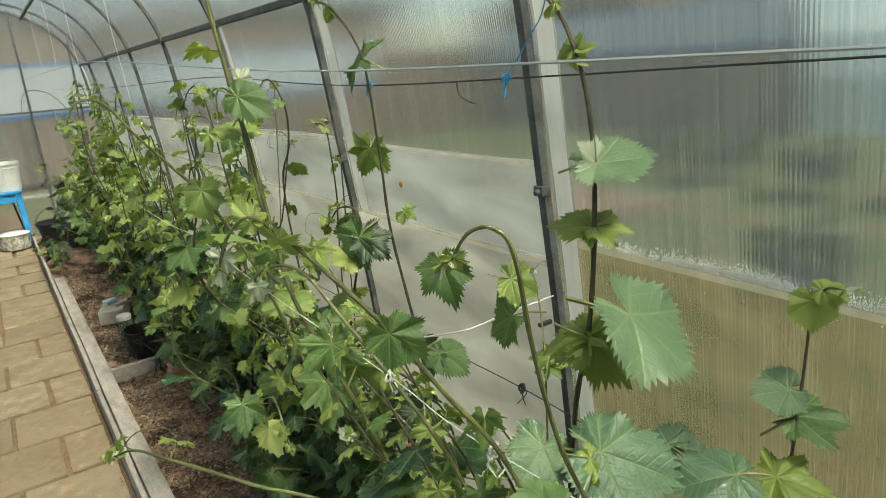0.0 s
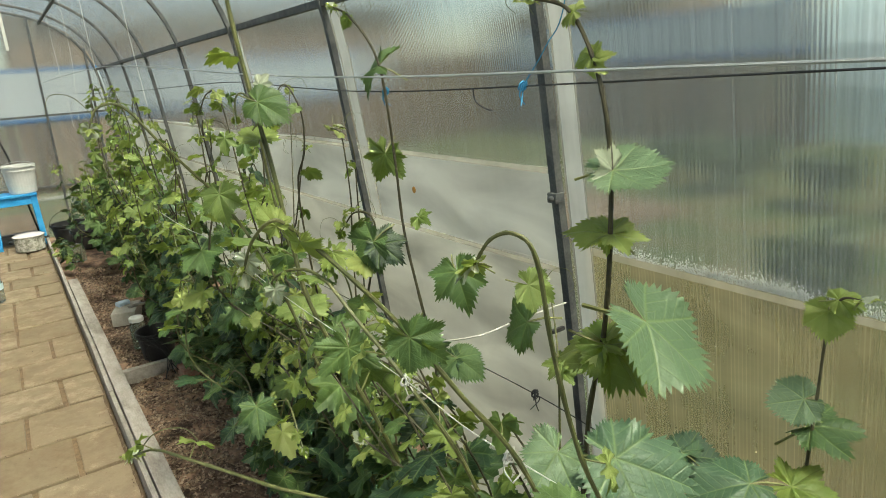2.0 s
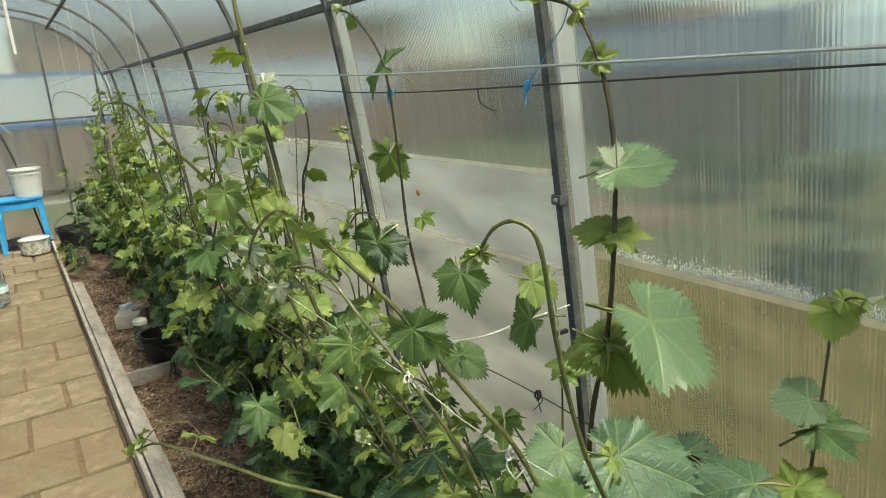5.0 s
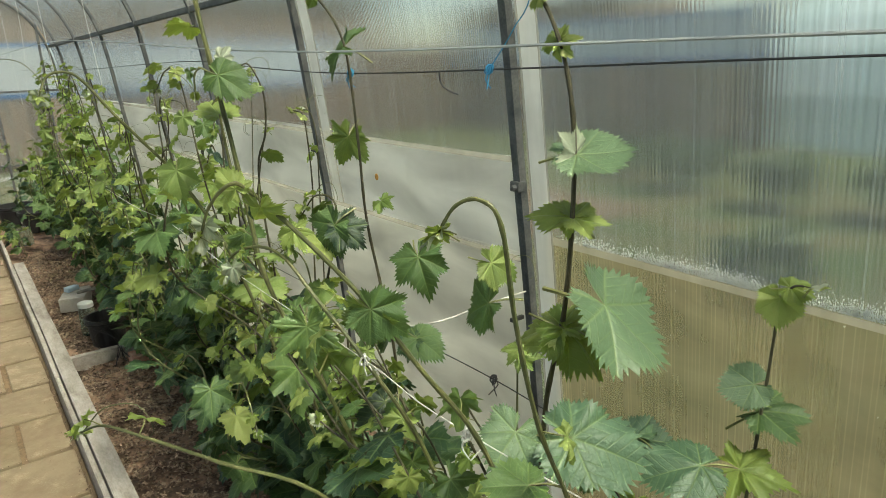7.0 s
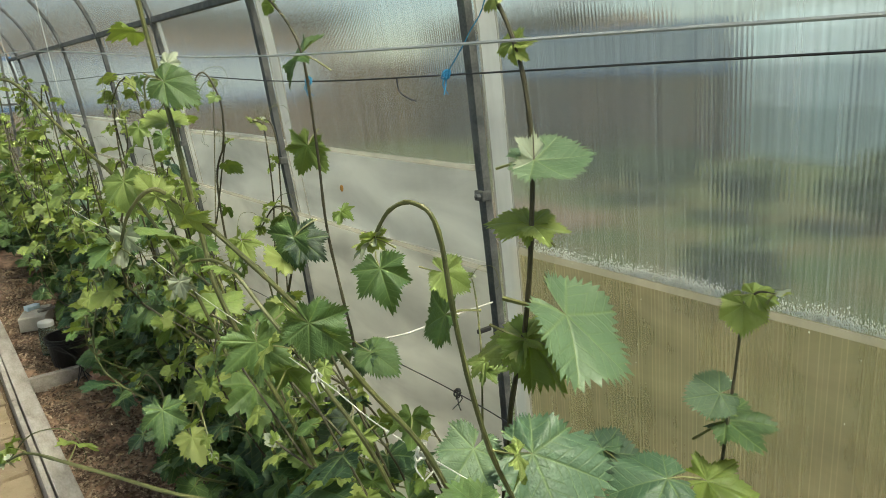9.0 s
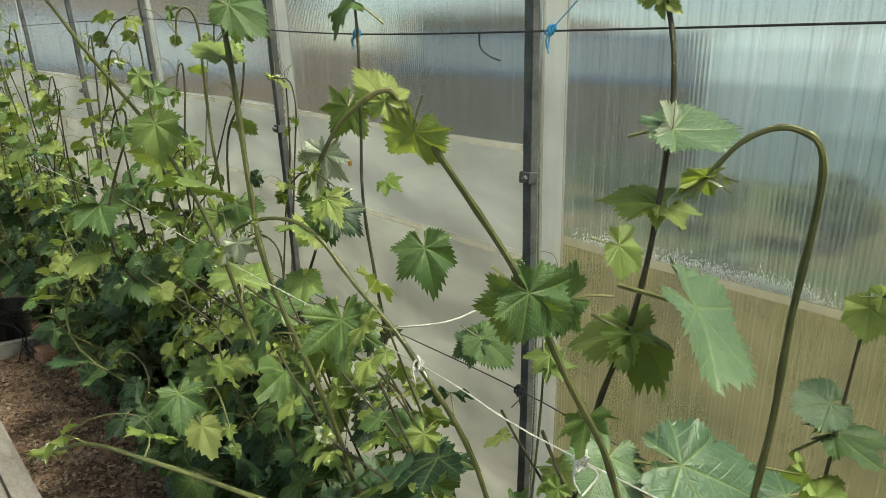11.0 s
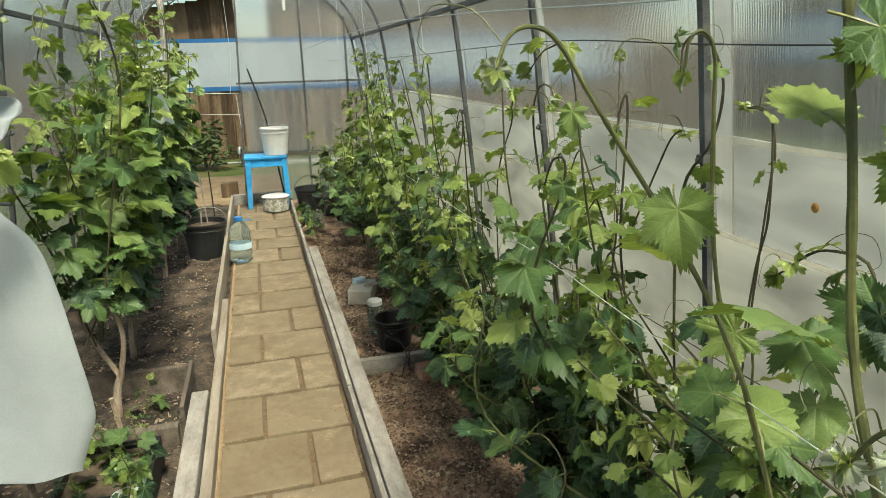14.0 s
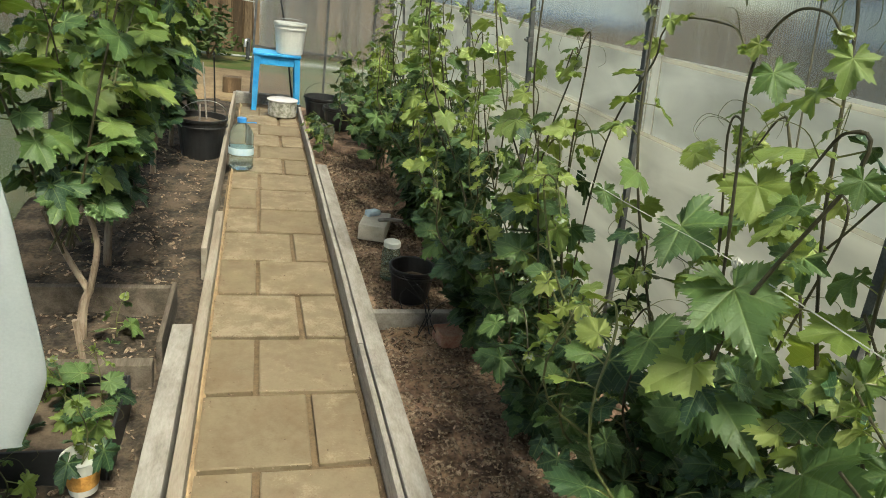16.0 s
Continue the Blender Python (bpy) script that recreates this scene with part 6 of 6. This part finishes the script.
# fleece
def fleece(name, x0, x1, ytop, outline, label, seed, mat=M_FLEECE):
    """A hanging cloth: its free edge follows (x, z) pairs from the top to the hem; folds run down it."""
    rr = random.Random(seed)
    bm = B()
    n = 22
    line = flow([(x, 0, z) for x, z in outline], 5)
    rows = []
    for p in line:
        row = []
        for j in range(n + 1):
            u = j / n
            x = p.x + (x0 - p.x) * u
            fold = 0.018 * math.sin(u * 9 + p.z * 2.2 + seed) + 0.012 * math.sin(u * 21 + seed * 2) * (1.2 - p.z)
            y = ytop + 0.10 * u - 0.05 * (1 - u) + fold + 0.05 * (u ** 2)
            z = p.z + (0.05 * u if p.z > outline[0][1] - 0.05 else 0) + 0.006 * math.sin(u * 15 + seed)
            row.append((bm.verts.new((x, y, z)), bm.verts.new((x, y + 0.004, z))))
        rows.append(row)
    for a, b in zip(rows, rows[1:]):
        for j in range(n):
            bm.faces.new((a[j][0], a[j + 1][0], b[j + 1][0], b[j][0]))
            bm.faces.new((a[j][1], b[j][1], b[j + 1][1], a[j + 1][1]))
        bm.faces.new((a[0][0], b[0][0], b[0][1], a[0][1]))
        bm.faces.new((a[n][0], a[n][1], b[n][1], b[n][0]))
    for row in (rows[0], rows[-1]):
        for j in range(n):
            bm.faces.new((row[j][0], row[j][1], row[j + 1][1], row[j + 1][0]))
    return tagged(put(name, bm, mat, at=(x0, ytop, outline[0][1]), smooth=True), label, "fleece", "hanging fleece")


string("fleece_line", [(-1.08, -0.18, 1.42), (-0.95, -0.17, 1.30), (-0.72, -0.19, 1.272)], 0.003, M_WIRE, "dark cord carrying the bundled fleece", "cord", "fleece cords")
string("fleece_line", [(-1.13, -0.62, 1.12), (-0.85, -0.65, 1.09), (-0.52, -0.70, 1.065)], 0.004, M_WIRE, "dark cord carrying the white fleece", "cord", "fleece cords")
stick([(-0.60, -0.70, -0.06), (-0.60, -0.70, 0.5), (-0.59, -0.70, 1.06)], 0.009, 0.008, M_OLDWOOD, "wooden stake holding up the fleece")
fleece("garden_fleece", -1.05, 0, -0.70, [(-0.535, 1.06), (-0.478, 0.982), (-0.455, 0.882), (-0.440, 0.73), (-0.428, 0.59), (-0.435, 0.53), (-0.475, 0.43), (-0.478, 0.415)], "white garden fleece hanging over a cord", 1)
fleece("garden_fleece", -1.02, 0, -0.18, [(-0.66, 1.275), (-0.605, 1.262), (-0.60, 1.23), (-0.63, 1.205), (-0.65, 1.17), (-0.70, 1.12)], "bundled white fleece tied up among the vines", 2)
fleece("white_rag", -0.55, 0, 1.5, [(-0.463, 1.258), (-0.45, 1.22), (-0.43, 1.16), (-0.415, 1.10), (-0.405, 1.068)], "white rag tied to the vine", 3, M_RAG)

for k, (y, reach) in enumerate(((3.05, 0.14), (3.3, 0.17), (3.6, 0.12))):
    rr = random.Random(700 + k)
    sd = thing("seedling", (0.40, y, -0.03), "small vine shoot leaning over the edging board", "seedling", "vine seedlings")
    cane(sd, [(0.40, y, -0.03), (0.38, y, 0.10), (0.34, y - 0.03, 0.17), (0.40 - reach, y - 0.06, 0.15)], 0.003, 0.0015, M_CANE, rr, 0.03, 0.028, 0.075, 3.1, fill=1.0, shade=-1, tendrils=0)

# hose and tap beyond the doorway
string("garden_hose", [(-2.2, 8.3, -0.05), (-1.3, 8.35, -0.04), (-0.7, 8.2, -0.04), (-0.28, 8.1, -0.02), (0.6, 8.0, -0.04), (2.4, 7.9, -0.05)], 0.018, M_WHITEPL, "pale garden hose lying on the grass", "hose")
bm = B()
box(bm, (-0.44, 5.35, -0.06), (-0.26, 5.5, 0.11), 0.006)
tagged(put("wooden_box", bm, M_FENCE, at=(-0.35, 5.42, -0.06)), "small dark wooden box outside the doorway", "box")
tap = thing("water_tap", (-0.24, 8.1, -0.06), "grey water tap standing by the hose", "tap")
bm = B()
tube(bm, [(-0.24, 8.1, -0.06), (-0.24, 8.1, 0.22)], 0.03, sides=8)
part("pipe", bm, M_STEEL, tap)
bm = B()
tube(bm, flow([(-0.24, 8.1, 0.19), (-0.27, 8.03, 0.20), (-0.28, 8.0, 0.12)], 4), 0.022, sides=8)
part("spout", bm, M_GALV, tap)

# ---- tiles ----
TILES = {}


def tile_mesh(w, d, key):
    bm = B()
    rr = random.Random(600 + key)
    box(bm, (0, 0, -0.03), (w, d, 0), 0.0)
    top = [e for e in bm.edges if all(v.co.z > -0.001 for v in e.verts)]
    upr = [e for e in bm.edges if abs(e.verts[0].co.z - e.verts[1].co.z) > 0.02]
    bmesh.ops.bevel(bm, geom=top + upr, offset=0.0035, segments=1, affect="EDGES")
    for v in bm.verts:
        v.co.x += rr.uniform(-0.002, 0.002)
        v.co.y += rr.uniform(-0.002, 0.002)
    me = bpy.data.meshes.new("tile")
    bmesh.ops.recalc_face_normals(bm, faces=bm.faces)
    bm.to_mesh(me)
    bm.free()
    me.materials.append(M_TILE)
    return me


ROW, SMALL = 0.345, {1, 3, 5, 6, 7, 9, 11, 13, -1, -3, -5, -7, -9}
for kind, w in (("s", 0.148), ("l", 0.306)):
    TILES[kind] = [tile_mesh(w, ROW - 0.021, i + (9 if kind == "l" else 0)) for i in range(4)]
rr = random.Random(88)
for k in range(-9, 14):
    y = 0.017 + ROW * (k - 1) + 0.0105
    lay = (("s", -0.236), ("l", -0.070)) if k in SMALL else (("l", -0.236), ("s", 0.089))
    for kind, x in lay:
        ob = new("tile", TILES[kind][rr.randrange(4)])
        ob.parent = path_bed
        ob.matrix_basis = Matrix.Translation((x + rr.uniform(-0.003, 0.003), y + rr.uniform(-0.003, 0.003), rr.uniform(-0.003, 0.002))) @ Euler((rr.uniform(-0.008, 0.008), rr.uniform(-0.008, 0.008), rr.uniform(-0.008, 0.008))).to_matrix().to_4x4()
for side in (-1, 1):
    bm = B()
    rows = []
    n = 260
    for j in range(n + 1):
        y = -3.5 + 8.1 * j / n
        w = 0.010 + 0.012 * (0.5 + 0.5 * noise.noise(Vector((y * 3.1, side, 0)))) + 0.008 * noise.noise(Vector((y * 17, side, 3)))
        h = 0.004 + 0.005 * noise.noise(Vector((y * 9, side, 7)))
        rows.append([bm.verts.new((side * 0.2478, y, -0.03)), bm.verts.new((side * 0.2478, y, h + 0.006)), bm.verts.new((side * (0.2478 - w * 0.5), y, h * 0.7 + 0.001)), bm.verts.new((side * (0.2478 - w), y, -0.006))])
    for p, q in zip(rows, rows[1:]):
        for k in range(3):
            bm.faces.new((p[k], p[k + 1], q[k + 1], q[k]))
    tagged(put("sand_edge", bm, M_SAND if side < 0 else M_GROUT, smooth=True), "orange sand washed up beside the tiles" if side < 0 else "brown earth washed up beside the tiles", "sand", kind="structure")
bm = B()
rr = random.Random(314)
for _ in range(1500):
    y = rr.uniform(-1.6, 4.2)
    pick = rr.random()
    x = rr.choice((-1, 1)) * (0.245 - abs(rr.gauss(0, 0.016))) if pick < 0.6 else rr.uniform(-0.24, 0.24)
    if pick > 0.72:
        y = 0.017 + ROW * round((y - 0.017) / ROW) + rr.gauss(0, 0.006)
    c = Vector((x, y, 0.0035))
    size = rr.uniform(0.0012, 0.0042) * (1.7 if rr.random() < 0.05 else 1)
    q = Euler((rr.uniform(-0.4, 0.4), rr.uniform(-0.4, 0.4), rr.uniform(0, 6.3))).to_matrix()
    vs4 = [bm.verts.new(c + q @ (Vector(p) * size)) for p in ((1.3, 0, 0), (-0.5, 0.8, -0.2), (-0.6, -0.7, 0.1), (0, 0.1, 0.8))]
    for f in ((0, 1, 3), (1, 2, 3), (2, 0, 3), (0, 2, 1)):
        bm.faces.new([vs4[k] for k in f])
tagged(put("soil_crumbs", bm, M_CHIP), "dark soil crumbs scattered over the tiles", "soil", kind="stuff")
